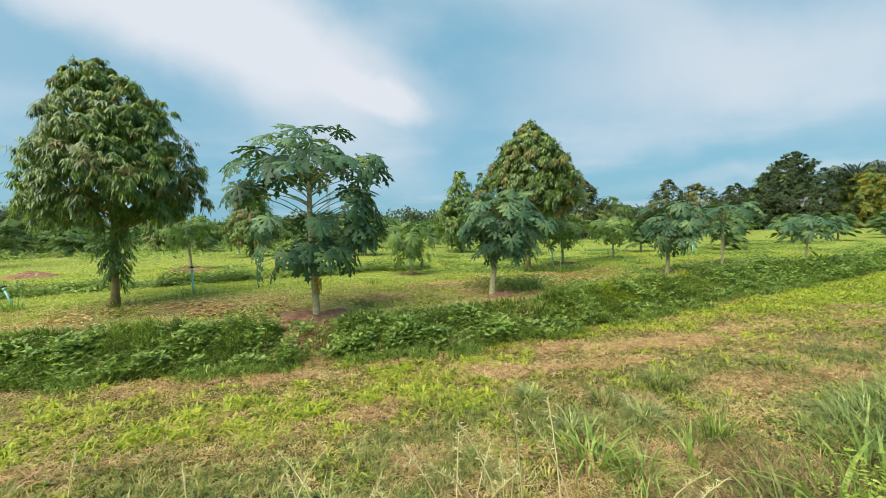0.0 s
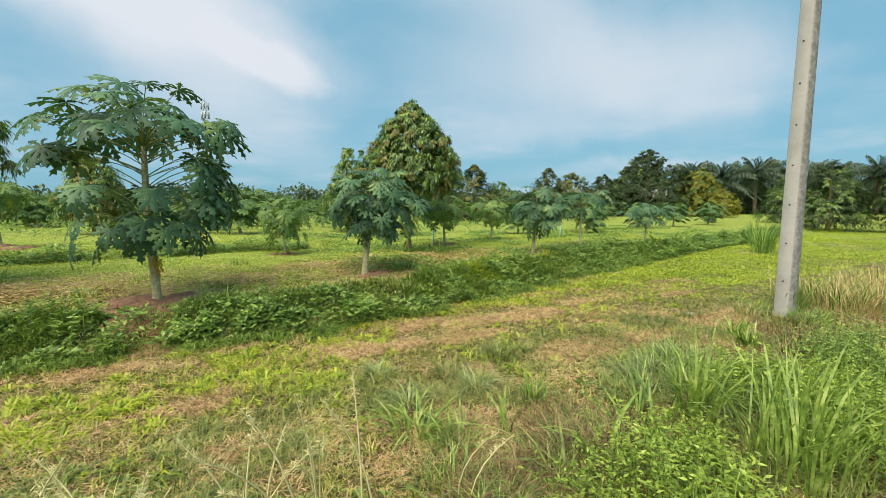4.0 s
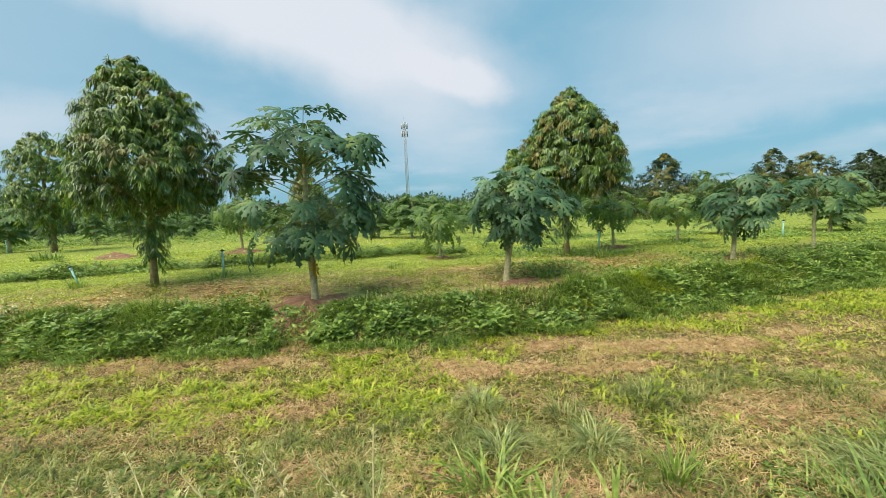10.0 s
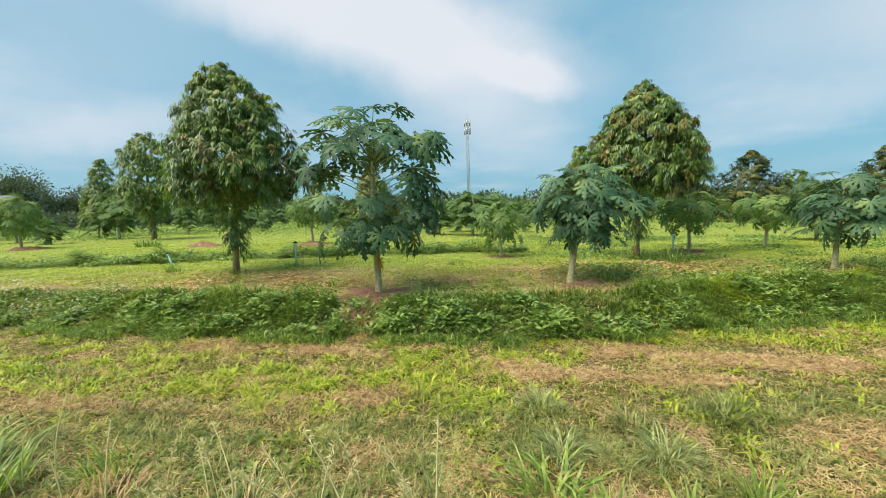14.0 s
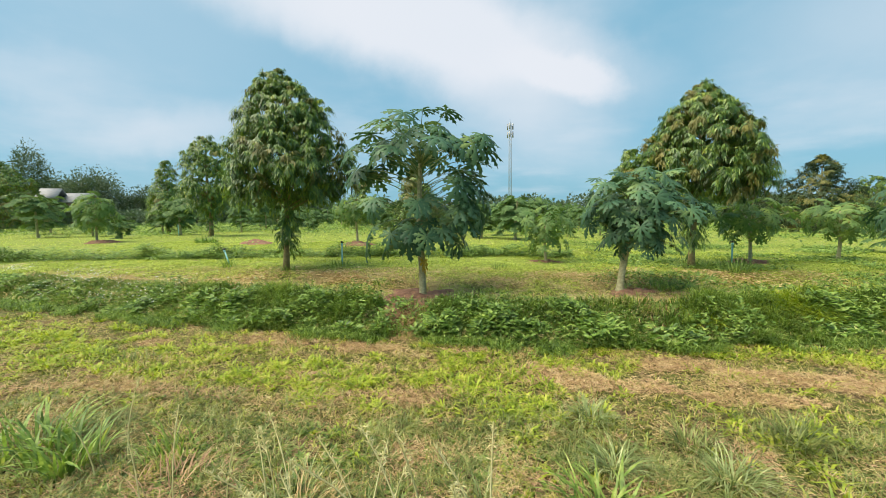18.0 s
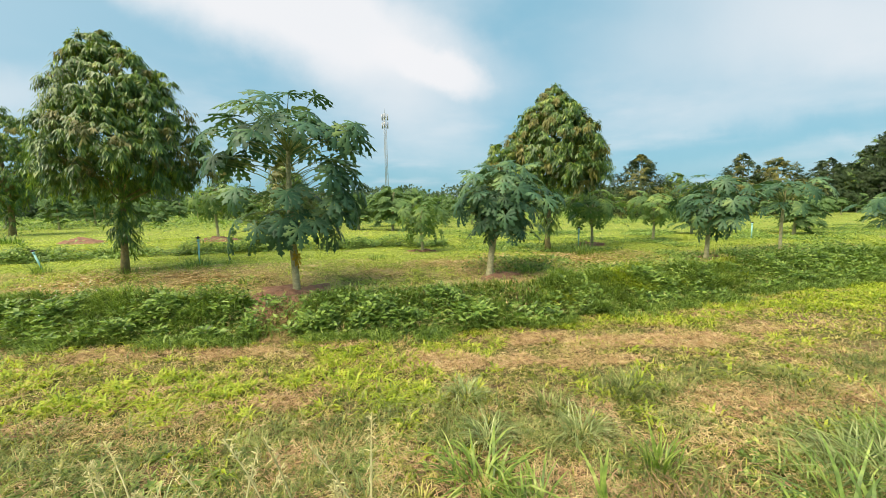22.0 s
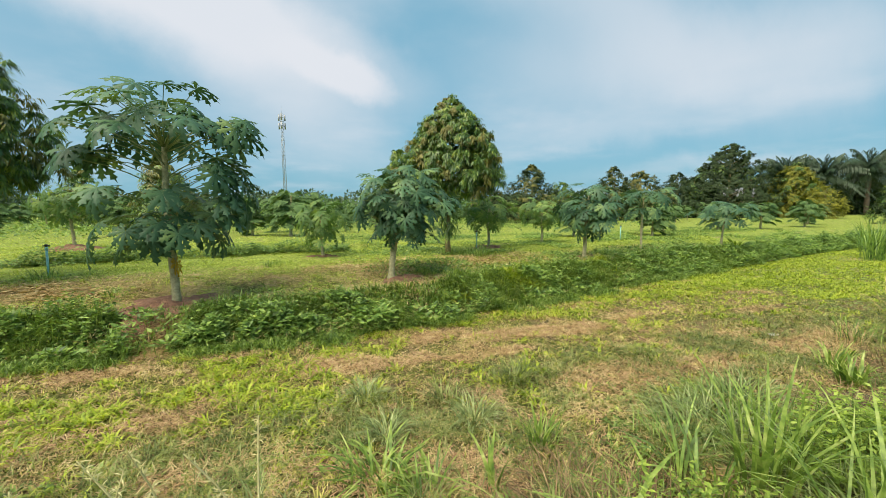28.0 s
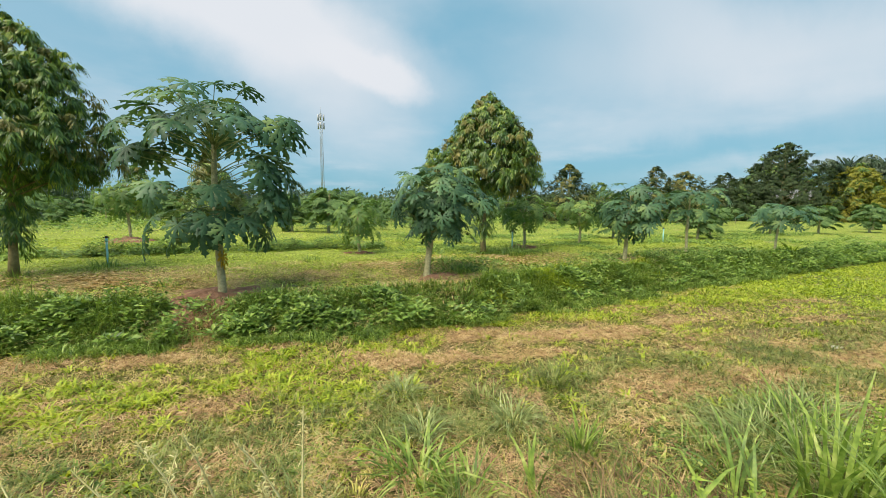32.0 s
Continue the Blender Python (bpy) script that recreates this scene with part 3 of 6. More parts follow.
MOUNDS = ((-0.05, 6.35, 0.32, 0.02), (3.2, 6.72, 0.3, 0.02), (-0.08, 6.86, 0.78, 0.06), (2.95, 7.48, 0.40, 0.03), (7.25, 8.5, 0.5, 0.04), (1.85, 10.55, 0.32, 0.02), (-7.0, 12.5, 0.6, 0.12), (-3.5, 12.4, 0.65, 0.08), (-13.5, 12.8, 0.6, 0.1),
          (6.05, 11.1, 0.5, 0.05), (11.7, 9.1, 0.4, 0.04), (5.5, 2.92, 0.36, 0.01))


def off_mounds(x, y):
    v = np.ones_like(x)
    for mx, my, mr, _ in MOUNDS:
        v *= 1 - 0.76 * smooth((1.05 - np.sqrt((x - mx) ** 2 + ((y - my) / 0.8) ** 2) / mr) / 0.35)
    return v


def scatter(n, x0, x1, y0, y1, keep):
    x, y = RNG.uniform(x0, x1, n), RNG.uniform(y0, y1, n)
    k = RNG.random(n) < keep(x, y) * off_mounds(x, y)
    x, y = x[k], y[k]
    return np.stack([x, y, land(x, y) - 0.004], 1)


def clumped(n, per, radius, x0, x1, y0, y1, keep):
    """Blades gathered in tufts; gives their places and the way each leans out of its tuft."""
    C = scatter(n // per, x0, x1, y0, y1, keep)
    m = len(C)
    size = RNG.uniform(0.45, 1.5, m) ** 1.15
    a = RNG.uniform(0, 2 * np.pi, (m, per))
    r = radius * size[:, None] * np.sqrt(RNG.random((m, per)))
    x, y = (C[:, :1] + r * np.cos(a)).ravel(), (C[:, 1:2] + r * np.sin(a)).ravel()
    return np.stack([x, y, land(x, y) - 0.004], 1), a.ravel(), np.repeat(size, per)


def tufted(name, label, mat, clump, h, w, lean, rise=(0.8, 1.0)):
    P, a, size = clump
    n = len(P)
    geo = blades(P, RNG.uniform(*h, n) * size, RNG.uniform(*w, n), a + RNG.normal(0, 0.5, n), RNG.uniform(*lean, n), RNG.uniform(*rise, n))
    return stuff(name, geo, mat, label, "grass")


def sward(name, label, mat, P, h, w, lean, rise=(0.8, 1.0)):
    n = len(P)
    geo = blades(P, RNG.uniform(*h, n), RNG.uniform(*w, n), RNG.uniform(0, 2 * np.pi, n), RNG.uniform(*lean, n), RNG.uniform(*rise, n))
    return stuff(name, geo, mat, label, "grass")


def on_track(x, y):
    return ((y < foot(x) + 0.1) & (y > -2.0)).astype(float)


nearness = lambda x, y: np.clip(5.5 / (1.0 + (x - 1.6) ** 2 * 0.28 + (y - 1.2) ** 2 * 0.12), 0.12, 1.0)
tufted("turf_grass", "short mown olive-green turf on the track", M_TURF,
      clumped(560000, 9, 0.03, -9, 16, 1.6, 10.5, lambda x, y: on_track(x, y) * nearness(x, y) * (1 - 0.8 * spots(x, y, STRAW_SPOTS)) * (0.3 + 0.8 * vnoise(x, y, 0.4, 31)) * (0.25 + 0.9 * smooth((vnoise(x, y, 0.12, 32) - 0.3) / 0.25))),
      (0.03, 0.08), (0.0045, 0.009), (0.5, 1.2), (0.4, 0.9))
tufted("crab_grass", "bright yellow-green broad-bladed grass in patches", M_LIME,
      clumped(640000, 14, 0.042, -8, 13, 2.2, 8.6, lambda x, y: on_track(x, y) * np.clip(nearness(x, y) * 1.5, 0, 1) * np.clip(spots(x, y, LIME_SPOTS) * (0.35 + 0.9 * vnoise(x, y, 0.17, 34)) + 0.55 * smooth((vnoise(x, y, 0.24, 33) - 0.5) / 0.15) * smooth((y - 3.2) / 1.2) * (0.45 + 0.55 * smooth((3.5 - x) / 2.5)), 0, 1) * (1 - 0.78 * spots(x, y, STRAW_SPOTS)) * (0.15 + 0.95 * smooth((vnoise(x, y, 0.13, 36) - 0.32) / 0.22))),
      (0.045, 0.10), (0.011, 0.020), (0.6, 1.35), (0.4, 0.9))
tufted("fine_grass", "blue-green fine grass matted over old stems", M_BLUE,
      clumped(300000, 10, 0.05, -6, 9, 1.6, 6.0, lambda x, y: on_track(x, y) * nearness(x, y) * smooth((4.5 - y + 0.12 * x) / 1.2) * (1 - 0.7 * spots(x, y, STRAW_SPOTS)) * smooth((vnoise(x, y, 0.4, 35) - 0.3) / 0.3) * (0.25 + 0.9 * smooth((vnoise(x, y, 0.14, 38) - 0.32) / 0.22))),
      (0.06, 0.15), (0.004, 0.008), (0.7, 1.25), (0.35, 0.8))
tufted("path_grass", "short worn grass on the path", M_TURF,
      clumped(36000, 9, 0.035, -7, 9, -4.5, 1.8, lambda x, y: 0.35 + 0.65 * vnoise(x, y, 0.5, 53)), (0.03, 0.075), (0.005, 0.009), (0.5, 1.2), (0.4, 0.9))


def straw_field(name, label, mat, P, length, width, tilt):
    n = len(P)
    P = P + np.stack([np.zeros(n), np.zeros(n), RNG.uniform(0.002, 0.035, n)], 1)
    return stuff(name, straws(P, RNG.uniform(*length, n), RNG.uniform(*width, n), tilt), mat, label, "straw")


straw_field("dry_straw", "pale dry cut straw lying on the track", M_STRAW,
            scatter(800000, -6.5, 9, 2.0, 7.2, lambda x, y: on_track(x, y) * nearness(x, y) * np.clip(0.13 + 0.75 * spots(x, y, STRAW_SPOTS) ** 2 + 0.42 * smooth((vnoise(x, y, 0.26, 37) - 0.55) / 0.2), 0, 1)),
            (0.016, 0.07), (0.0022, 0.0046), 0.6)
straw_field("rust_straw", "rust-brown dead grass in scattered patches", M_RUST,
            scatter(360000, -6.5, 9, 2.0, 7.2, lambda x, y: on_track(x, y) * nearness(x, y) * np.clip(0.05 + 0.10 * smooth((4.0 - y) / 0.8) + 1.5 * spots(x, y, STRAW_SPOTS) ** 2 * vnoise(x, y, 0.3, 39) + 0.8 * smooth((vnoise(x, y, 0.28, 41) - 0.74) / 0.1), 0, 1)),
            (0.02, 0.06), (0.003, 0.006), 0.5)
on_bed = lambda x, y: smooth((y - foot(x) - 0.5) / 0.3)
tufted("bed_grass", "yellow-green short grass between the orchard rows", M_BED,
      clumped(200000, 8, 0.06, -11, 14, 6.2, 13.5, lambda x, y: on_bed(x, y) * np.clip(0.12 + 0.9 * smooth((vnoise(x, y, 0.8, 43) - 0.3) / 0.25) * (1 - 0.45 * smooth((8.6 + 0.1 * x - y) / 1.2) * vnoise(x, y, 0.6, 45)), 0, 1) * (1 - 0.6 * smooth((vnoise(x, y, 0.7, 47) - 0.5) / 0.15) * smooth((9.8 + 0.1 * x - y) / 1.5))),
      (0.04, 0.09), (0.009, 0.016), (0.6, 1.25), (0.3, 0.6))
tufted("bed_turf", "sparse olive turf between the orchard rows", M_BED,
      clumped(110000, 8, 0.06, -11, 14, 6.2, 13.5, lambda x, y: on_bed(x, y) * (0.8 - 0.6 * smooth((vnoise(x, y, 0.7, 47) - 0.5) / 0.15))), (0.05, 0.10), (0.006, 0.011), (0.6, 1.25), (0.3, 0.7))
sward("bed_straw", "dry straw litter on the orchard bed", M_STRAW,
      scatter(290000, -9, 12, 6.2, 11.5, lambda x, y: on_bed(x, y) * np.clip(0.28 + smooth((vnoise(x, y, 0.7, 47) - 0.42) / 0.2), 0, 1) * smooth((9.6 + 0.1 * x - y) / 1.5)),
      (0.07, 0.16), (0.005, 0.009), (0.85, 1.2), (0.06, 0.3))
sward("far_grass", "grass of the orchard floor further off", M_BED,
      scatter(240000, -45, 60, 11, 60, lambda x, y: on_bed(x, y) * (1 - 0.6 * smooth((x - 8) / 8)) * np.clip(14 / (y + np.abs(x) * 0.5), 0, 1) * (0.25 + 0.75 * vnoise(x, y, 2.2, 49))),
      (0.07, 0.15), (0.014, 0.03), (0.6, 1.2), (0.3, 0.6))
n = 260000
x = RNG.uniform(5.5, 32, n)
y = foot(x) - 0.05 - 3.2 * RNG.random(n) ** 1.2 * np.clip(x / 12, 0.4, 1.3)
k = RNG.random(n) < np.clip(9 / (x + 1), 0, 1) * smooth((x - 5.5) / 4) * (0.25 + 0.75 * smooth((vnoise(x, y, 1.1, 83) - 0.3) / 0.25)) * (1 - 0.8 * spots(x, y, STRAW_SPOTS))
P = np.stack([x, y, land(x, y) - 0.004], 1)[k]
sward("track_grass", "short bright lime grass along the far track", M_LIME, P, (0.035, 0.075), (0.010, 0.020), (0.5, 1.2), (0.4, 0.9))
sward("side_grass", "grass of the open field beyond the pole", M_BANKGRASS,
      scatter(130000, 8, 40, -4, 16, lambda x, y: (y < foot(x)) * np.clip(9 / (np.abs(x) * 0.6 + 1), 0, 1) * (0.3 + 0.7 * vnoise(x, y, 1.4, 51)) * np.where(y < 3.6 + 0.25 * (x - 7), 1, 0.4)),
      (0.06, 0.13), (0.012, 0.024), (0.7, 1.2), (0.2, 0.5))

# ------------------------------------------------------------------ weeds on the bank
BARE = ((-0.02, 0.38, 0.90), (3.15, 0.42, 0.75), (-0.6, 0.3, 0.6), (2.0, 0.25, 0.5))


def bank_points(n, x0, x1, d0=-0.05, d1=0.80, leafy=False):
    x, d = RNG.uniform(x0, x1, n), RNG.uniform(d0, d1, n)
    ragged = 0.12 * (vnoise(x, x * 0, 0.5, 61) - 0.5)
    keep = np.ones(n)
    for cx, r, amount in BARE:
        wide = r * (0.35 + 0.9 * d) * (0.6 + 0.8 * vnoise(d, x, 0.12, 62))
        keep *= 1 - amount * smooth((wide * 1.5 - np.abs(x - cx - 0.12 * (0.5 - d))) / (wide * 0.7))
    keep *= 0.45 + 0.7 * vnoise(x, d * 3, 0.45, 63)
    if leafy and x0 < 0:
        keep *= 1 - 0.8 * smooth((x - 3.3) / 0.4) * smooth((5.1 - x) / 0.5)
    k = RNG.random(n) < keep
    x, d = x[k], (d + ragged)[k]
    y = foot(x) + d
    return x, y, d


def weeds(name, label, n, x0, x1, tall, size, mat):
    x, y, d = bank_points(n, x0, x1, leafy=True)
    n = len(x)
    lift = RNG.random(n) ** 0.8 * tall * (0.15 + 1.2 * vnoise(x, y, 0.42, 65) * vnoise(x, y, 0.17, 66) * 1.6) * np.clip((0.80 - d) * 2.2, 0.12, 1) * (1 - 0.5 * smooth((-2.5 - x) / 3.5))
    P = np.stack([x, y, land(x, y) + lift], 1)
    a = RNG.uniform(0, 2 * np.pi, n)
    D = np.stack([np.cos(a), np.sin(a) - 0.35, RNG.uniform(-0.6, 0.75, n)], 1)
    up = unit(np.stack([RNG.normal(0, 0.35, n), RNG.normal(-0.35, 0.35, n), np.ones(n)], 1))
    L = RNG.uniform(*size, n) * (0.75 + 0.7 * vnoise(x, y, 0.3, 70))
    return stuff(name, leaflets(P, D, L, L * RNG.uniform(0.22, 0.5, n), up), mat, label, "weeds")


weeds("bank_weeds", "dark green broad-leaved weeds covering the bank", 165000, -8.5, 7.5, 0.21, (0.03, 0.092), M_WEED)
weeds("bank_creeper", "brighter creeper leaves over the bank top", 30000, 3.3, 9, 0.16, (0.04, 0.09), M_BANKGRASS)
weeds("bank_vine", "light green leaves of a vine over the bank weeds", 26000, -6.5, -0.5, 0.15, (0.03, 0.08), M_BANKGRASS)
weeds("far_bank_weeds", "green weeds on the bank further along the track", 90000, 7.5, 25, 0.34, (0.035, 0.085), M_WEED)
weeds("left_bank_weeds", "green weeds on the bank by the open track", 20000, -22, -8.5, 0.16, (0.05, 0.11), M_WEED)
x, y, d = bank_points(170000, -8.5, 12)
k = RNG.random(len(x)) < np.clip(0.60 + 0.9 * smooth((x - 3.0) / 0.5) * smooth((5.5 - x) / 0.6) + 0.3 * smooth((-1.5 - x) / 2), 0, 1)
P = np.stack([x, y, land(x, y)], 1)[k]
n = len(P)
stuff("bank_grass", blades(P, RNG.uniform(0.09, 0.24, n) * (0.45 + 1.1 * vnoise(P[:, 0], P[:, 1], 0.3, 64)) * (1 - 0.45 * smooth((-2.0 - P[:, 0]) / 2.5)), RNG.uniform(0.007, 0.014, n), RNG.normal(-1.57, 1.3, n), RNG.uniform(0.3, 1.1, n), RNG.uniform(0.7, 1, n)), M_BANKGRASS, "long bright grass leaning over the bank", "grass")
x, y, d = bank_points(14000, -8.5, 9)
P = np.stack([x, y, land(x, y) + RNG.uniform(0, 0.12, len(x))], 1)
n = len(P)
stuff("bank_litter", blades(P, RNG.uniform(0.08, 0.2, n), RNG.uniform(0.003, 0.006, n), RNG.uniform(0, 6.3, n), RNG.uniform(0.7, 1.2, n), RNG.uniform(0.1, 0.5, n)), M_STRAW, "dry stems tangled in the bank weeds", "straw")
n = 46000
x = RNG.uniform(-9, 12, n)
y = foot(x) + RNG.normal(-0.06, 0.10, n) - 0.10 * vnoise(x, x * 0, 0.6, 75)
k = (RNG.random(n) < smooth((vnoise(x, y, 0.33, 76) - 0.38) / 0.2)) & (np.abs(x - 0.1) > 0.25)
P = np.stack([x, y, land(x, y)], 1)[k]
n = len(P)
stuff("foot_grass", blades(P, RNG.uniform(0.07, 0.19, n), RNG.uniform(0.007, 0.014, n), RNG.normal(-1.57, 1.5, n), RNG.uniform(0.4, 1.3, n), RNG.uniform(0.5, 1, n)), M_BANKGRASS, "bright grass growing along the bank's foot", "grass")
n = 1100
x = RNG.uniform(-9.5, -2.6, n)
y = foot(x) + RNG.uniform(0.1, 1.1, n)
k = RNG.random(n) < smooth((vnoise(x, y, 0.8, 69) - 0.35) / 0.2)
P = np.stack([x, y, land(x, y) + RNG.uniform(0.10, 0.26, n)], 1)[k]
n = len(P)
stuff("bank_flowers", leaflets(P, RNG.normal(0, 1, (n, 3)), 0.022, 0.018, np.tile([[0, -0.5, 1.0]], (n, 1))), M_WHITE, "tiny white flowers among the bank weeds", "flowers")
n = 26000
x, d = RNG.uniform(3.3, 7.2, n), RNG.uniform(0.22, 0.85, n)
y = foot(x) + d
k = RNG.random(n) < smooth((vnoise(x, y, 0.28, 77) - 0.30) / 0.2) * smooth((x - 3.3) / 0.4) * (1 - 0.6 * smooth((x - 6.0) / 0.8))
P = np.stack([x, y, land(x, y)], 1)[k]
n = len(P)
stuff("crest_grass", blades(P, RNG.uniform(0.10, 0.25, n) * (0.5 + 0.9 * vnoise(P[:, 0], P[:, 1], 0.22, 78)), RNG.uniform(0.010, 0.018, n), RNG.normal(-1.57, 1.6, n), RNG.uniform(0.3, 1.2, n), RNG.uniform(0.6, 1, n)), M_LIME, "lush bright grass on the crest of the bank", "grass")
# straw that slid down the two bare places of the bank
n = 3200
x = np.where(RNG.random(n) < 0.65, RNG.normal(0.05, 0.13, n), RNG.normal(3.15, 0.2, n))
y = foot(x) + np.where(x > 1.5, RNG.uniform(0.45, 1.0, n), RNG.uniform(-0.05, 0.9, n))
stuff("bank_straw", blades(np.stack([x, y, land(x, y) + RNG.uniform(0, 0.03, n)], 1), RNG.uniform(0.08, 0.2, n), 0.005, RNG.uniform(0, 6.3, n), 1.1, 0.15), M_STRAW, "pale straw on the bare face of the bank", "straw")
# fallen leaves before the durian trees
n = 4200
x = np.concatenate([RNG.normal(-2.4, 0.9, n // 2), RNG.normal(4.5, 0.9, n // 2)])
y = np.concatenate([RNG.normal(7.75, 0.32, n // 2), RNG.normal(8.75, 0.35, n // 2)])
k = (RNG.random(n) < smooth((vnoise(x, y, 0.5, 73) - 0.3) / 0.2)) & (y > foot(x) + 0.8)
P = np.stack([x, y, land(x, y) + RNG.uniform(0.01, 0.05, n)], 1)[k]
n = len(P)
a = RNG.uniform(0, 6.3, n)
L = RNG.uniform(0.04, 0.09, n)
stuff("leaf_litter", leaflets(P, np.stack([np.cos(a), np.sin(a), RNG.uniform(-0.1, 0.25, n)], 1), L, L * 0.36, unit(np.stack([RNG.normal(0, 0.3, n), RNG.normal(0, 0.3, n), np.ones(n)], 1))), M_STRAW, "pale fallen dry leaves on the orchard bed", "leaf litter")
# low olive weeds in patches over the bed
n = 150000
x, y = RNG.uniform(2.0, 20, n), RNG.uniform(7.6, 15.5, n)
k = (RNG.random(n) < smooth((vnoise(x, y * 1.7, 0.9, 85) - 0.46) / 0.14) * smooth((x - 2) / 2) * np.clip(9 / (x + 3), 0, 1)) & (y > foot(x) + 1.0)
P = np.stack([x, y, land(x, y) + RNG.uniform(0.0, 0.07, n)], 1)[k]
n = len(P)
a = RNG.uniform(0, 6.3, n)
L = RNG.uniform(0.035, 0.085, n)
stuff("bed_weeds", leaflets(P, np.stack([np.cos(a), np.sin(a) - 0.3, RNG.uniform(-0.1, 0.9, n)], 1), L, L * RNG.uniform(0.2, 0.5, n), unit(np.stack([RNG.normal(0, 0.4, n), RNG.normal(-0.2, 0.4, n), np.ones(n)], 1))), M_WEED, "low olive weeds in patches on the orchard bed", "weeds")
# second bank, across the orchard
n = 90000
x = RNG.uniform(-18, 2.5, n)
y = 11.2 + 0.16 * x + RNG.normal(0.06, 0.15, n)
k = RNG.random(n) < (0.2 + 0.8 * smooth((vnoise(x, y, 0.9, 67) - 0.35) / 0.2)) * (0.45 + 0.55 * smooth((-3 - x) / 2))
P = np.stack([x, y, land(x, y) + RNG.random(n) ** 1.3 * 0.36 * vnoise(x, y, 0.4, 68)], 1)[k]
n = len(P)
a = RNG.uniform(0, 6.3, n)
L = RNG.uniform(0.04, 0.10, n)
stuff("furrow_weeds", leaflets(P, np.stack([np.cos(a), np.sin(a) - 0.4, RNG.uniform(-0.3, 0.7, n)], 1), L, L * RNG.uniform(0.2, 0.5, n), np.tile([[0, -0.3, 1.0]], (n, 1))), M_WEED, "dark weeds along the furrow between two beds", "weeds")


# rank weeds under the trees of the far rows
n = 330000
x, y = RNG.uniform(-38, 34, n), 12.0 + 44 * RNG.random(n) ** 1.4
k = (RNG.random(n) < smooth((vnoise(x, y * 1.6, 1.5, 81) - 0.44) / 0.16) * smooth((y - 14) / 9) * smooth((22 - x) / 8) * np.clip(20 / (y + 4), 0, 1)) & (y > foot(x) + 1.2)
x, y = x[k], y[k]
n = len(x)
P = np.stack([x, y, land(x, y) + RNG.random(n) ** 1.4 * 0.5 * vnoise(x, y, 0.9, 82) * smooth((y - 11) / 5)], 1)
a = RNG.uniform(0, 6.3, n)
L = RNG.uniform(0.07, 0.16, n) * (0.7 + 0.02 * y)
stuff("row_weeds", leaflets(P, np.stack([np.cos(a), np.sin(a), RNG.uniform(-0.2, 0.8, n)], 1), L, L * RNG.uniform(0.25, 0.5, n), unit(np.stack([RNG.normal(0, 0.4, n), RNG.normal(-0.2, 0.4, n), np.ones(n)], 1))), M_WEED, "rank green weeds under the far orchard rows", "weeds")


# ------------------------------------------------------------------ papaya trees
def papaya_blade(seed, radius):
    """Deeply lobed leaf; the stalk joins at the origin and the middle rib runs along x."""
    r = random.Random(seed)
    pieces = []
    side = ((0.26, 0.08), (0.44, 0.07), (0.60, 0.21), (0.65, 0.07), (0.80, 0.15), (0.85, 0.04))
    for i in range(9):
        ang = radians(-140 + 35 * i + r.uniform(-5, 5))
        ln = radius * (1 - 0.40 * (abs(i - 4) / 4) ** 1.3) * r.uniform(0.9, 1.1)
        droop = r.uniform(0.1, 0.42)
        pts = [(0, 0), (0.3, 0), (0.6, 0), (0.8, 0), (1, 0)] + [(u, v) for u, v in side] + [(u, -v) for u, v in side]
        V = []
        for u, v in pts:
            px, py = u * ln * math.cos(ang) - v * ln * math.sin(ang), u * ln * math.sin(ang) + v * ln * math.cos(ang)
            V.append((px, py, 0.04 * ln * math.sin(u * 3) - droop * ln * u * u - abs(v) * ln * 0.35))
        F = []
        for k in (5, 11):
            a, b, c, d, e, f = range(k, k + 6)
            T = [(0, a, 1), (a, b, 1), (b, 2, 1), (b, c, 2), (c, d, 2), (d, 3, 2), (d, e, 3), (e, f, 3), (f, 4, 3)]
            F += T if k == 5 else [(p, s, q) for p, q, s in T]
        pieces.append((np.array(V), np.array(F)))
    return merge(pieces)


def petiole_geo():
    t = np.linspace(0, 1, 6)
    return tube(np.stack([t, t * 0, 0.07 * np.sin(t * np.pi)], 1), 0.0078 - 0.003 * t, 5)


PAP = [np_mesh("papaya_leaf", *papaya_blade(100 + s, 0.27), M_PAPAYA) for s in range(6)]
YOUNG_PAP = [np_mesh("papaya_leaf", *papaya_blade(120 + s, 0.25), M_PAPAYA_YOUNG) for s in range(4)]
STEM = np_mesh("petiole", *petiole_geo(), M_PETIOLE)
YELLOW_LEAF = np_mesh("withered_leaf", *papaya_blade(170, 0.24), M_YELLOW)


def frame_of(p, X, Z, s=1.0):
    """Placing matrix with x along X and z near Z."""
    X = Vector(X).normalized()
    Y = Vector(Z).cross(X)
    Y = Y.normalized() if Y.length > 1e-4 else Vector((0, 1, 0))
    Zn = X.cross(Y)
    m = Matrix.Identity(4)
    for i in range(3):
        m[i][0], m[i][1], m[i][2], m[i][3] = X[i] * s, Y[i] * s, Zn[i] * s, p[i]
    return m


def ringed_trunk(h, r0, r1, lean, seed):
    rr = random.Random(seed)
    n = max(10, int(h / 0.05))
    t = np.linspace(0, 1, n)
    ring = 1 + 0.05 * np.sin(t * h / 0.055 * 2 * np.pi)
    flare = 1 + 0.5 * np.exp(-t * h / 0.06)
    P = np.stack([lean[0] * t ** 1.2, lean[1] * t ** 1.2, t * h - 0.03], 1)
    P[:, 0] += 0.015 * np.sin(t * 5 + rr.random() * 6)
    return tube(P, (r0 + (r1 - r0) * t) * ring * flare, 9)


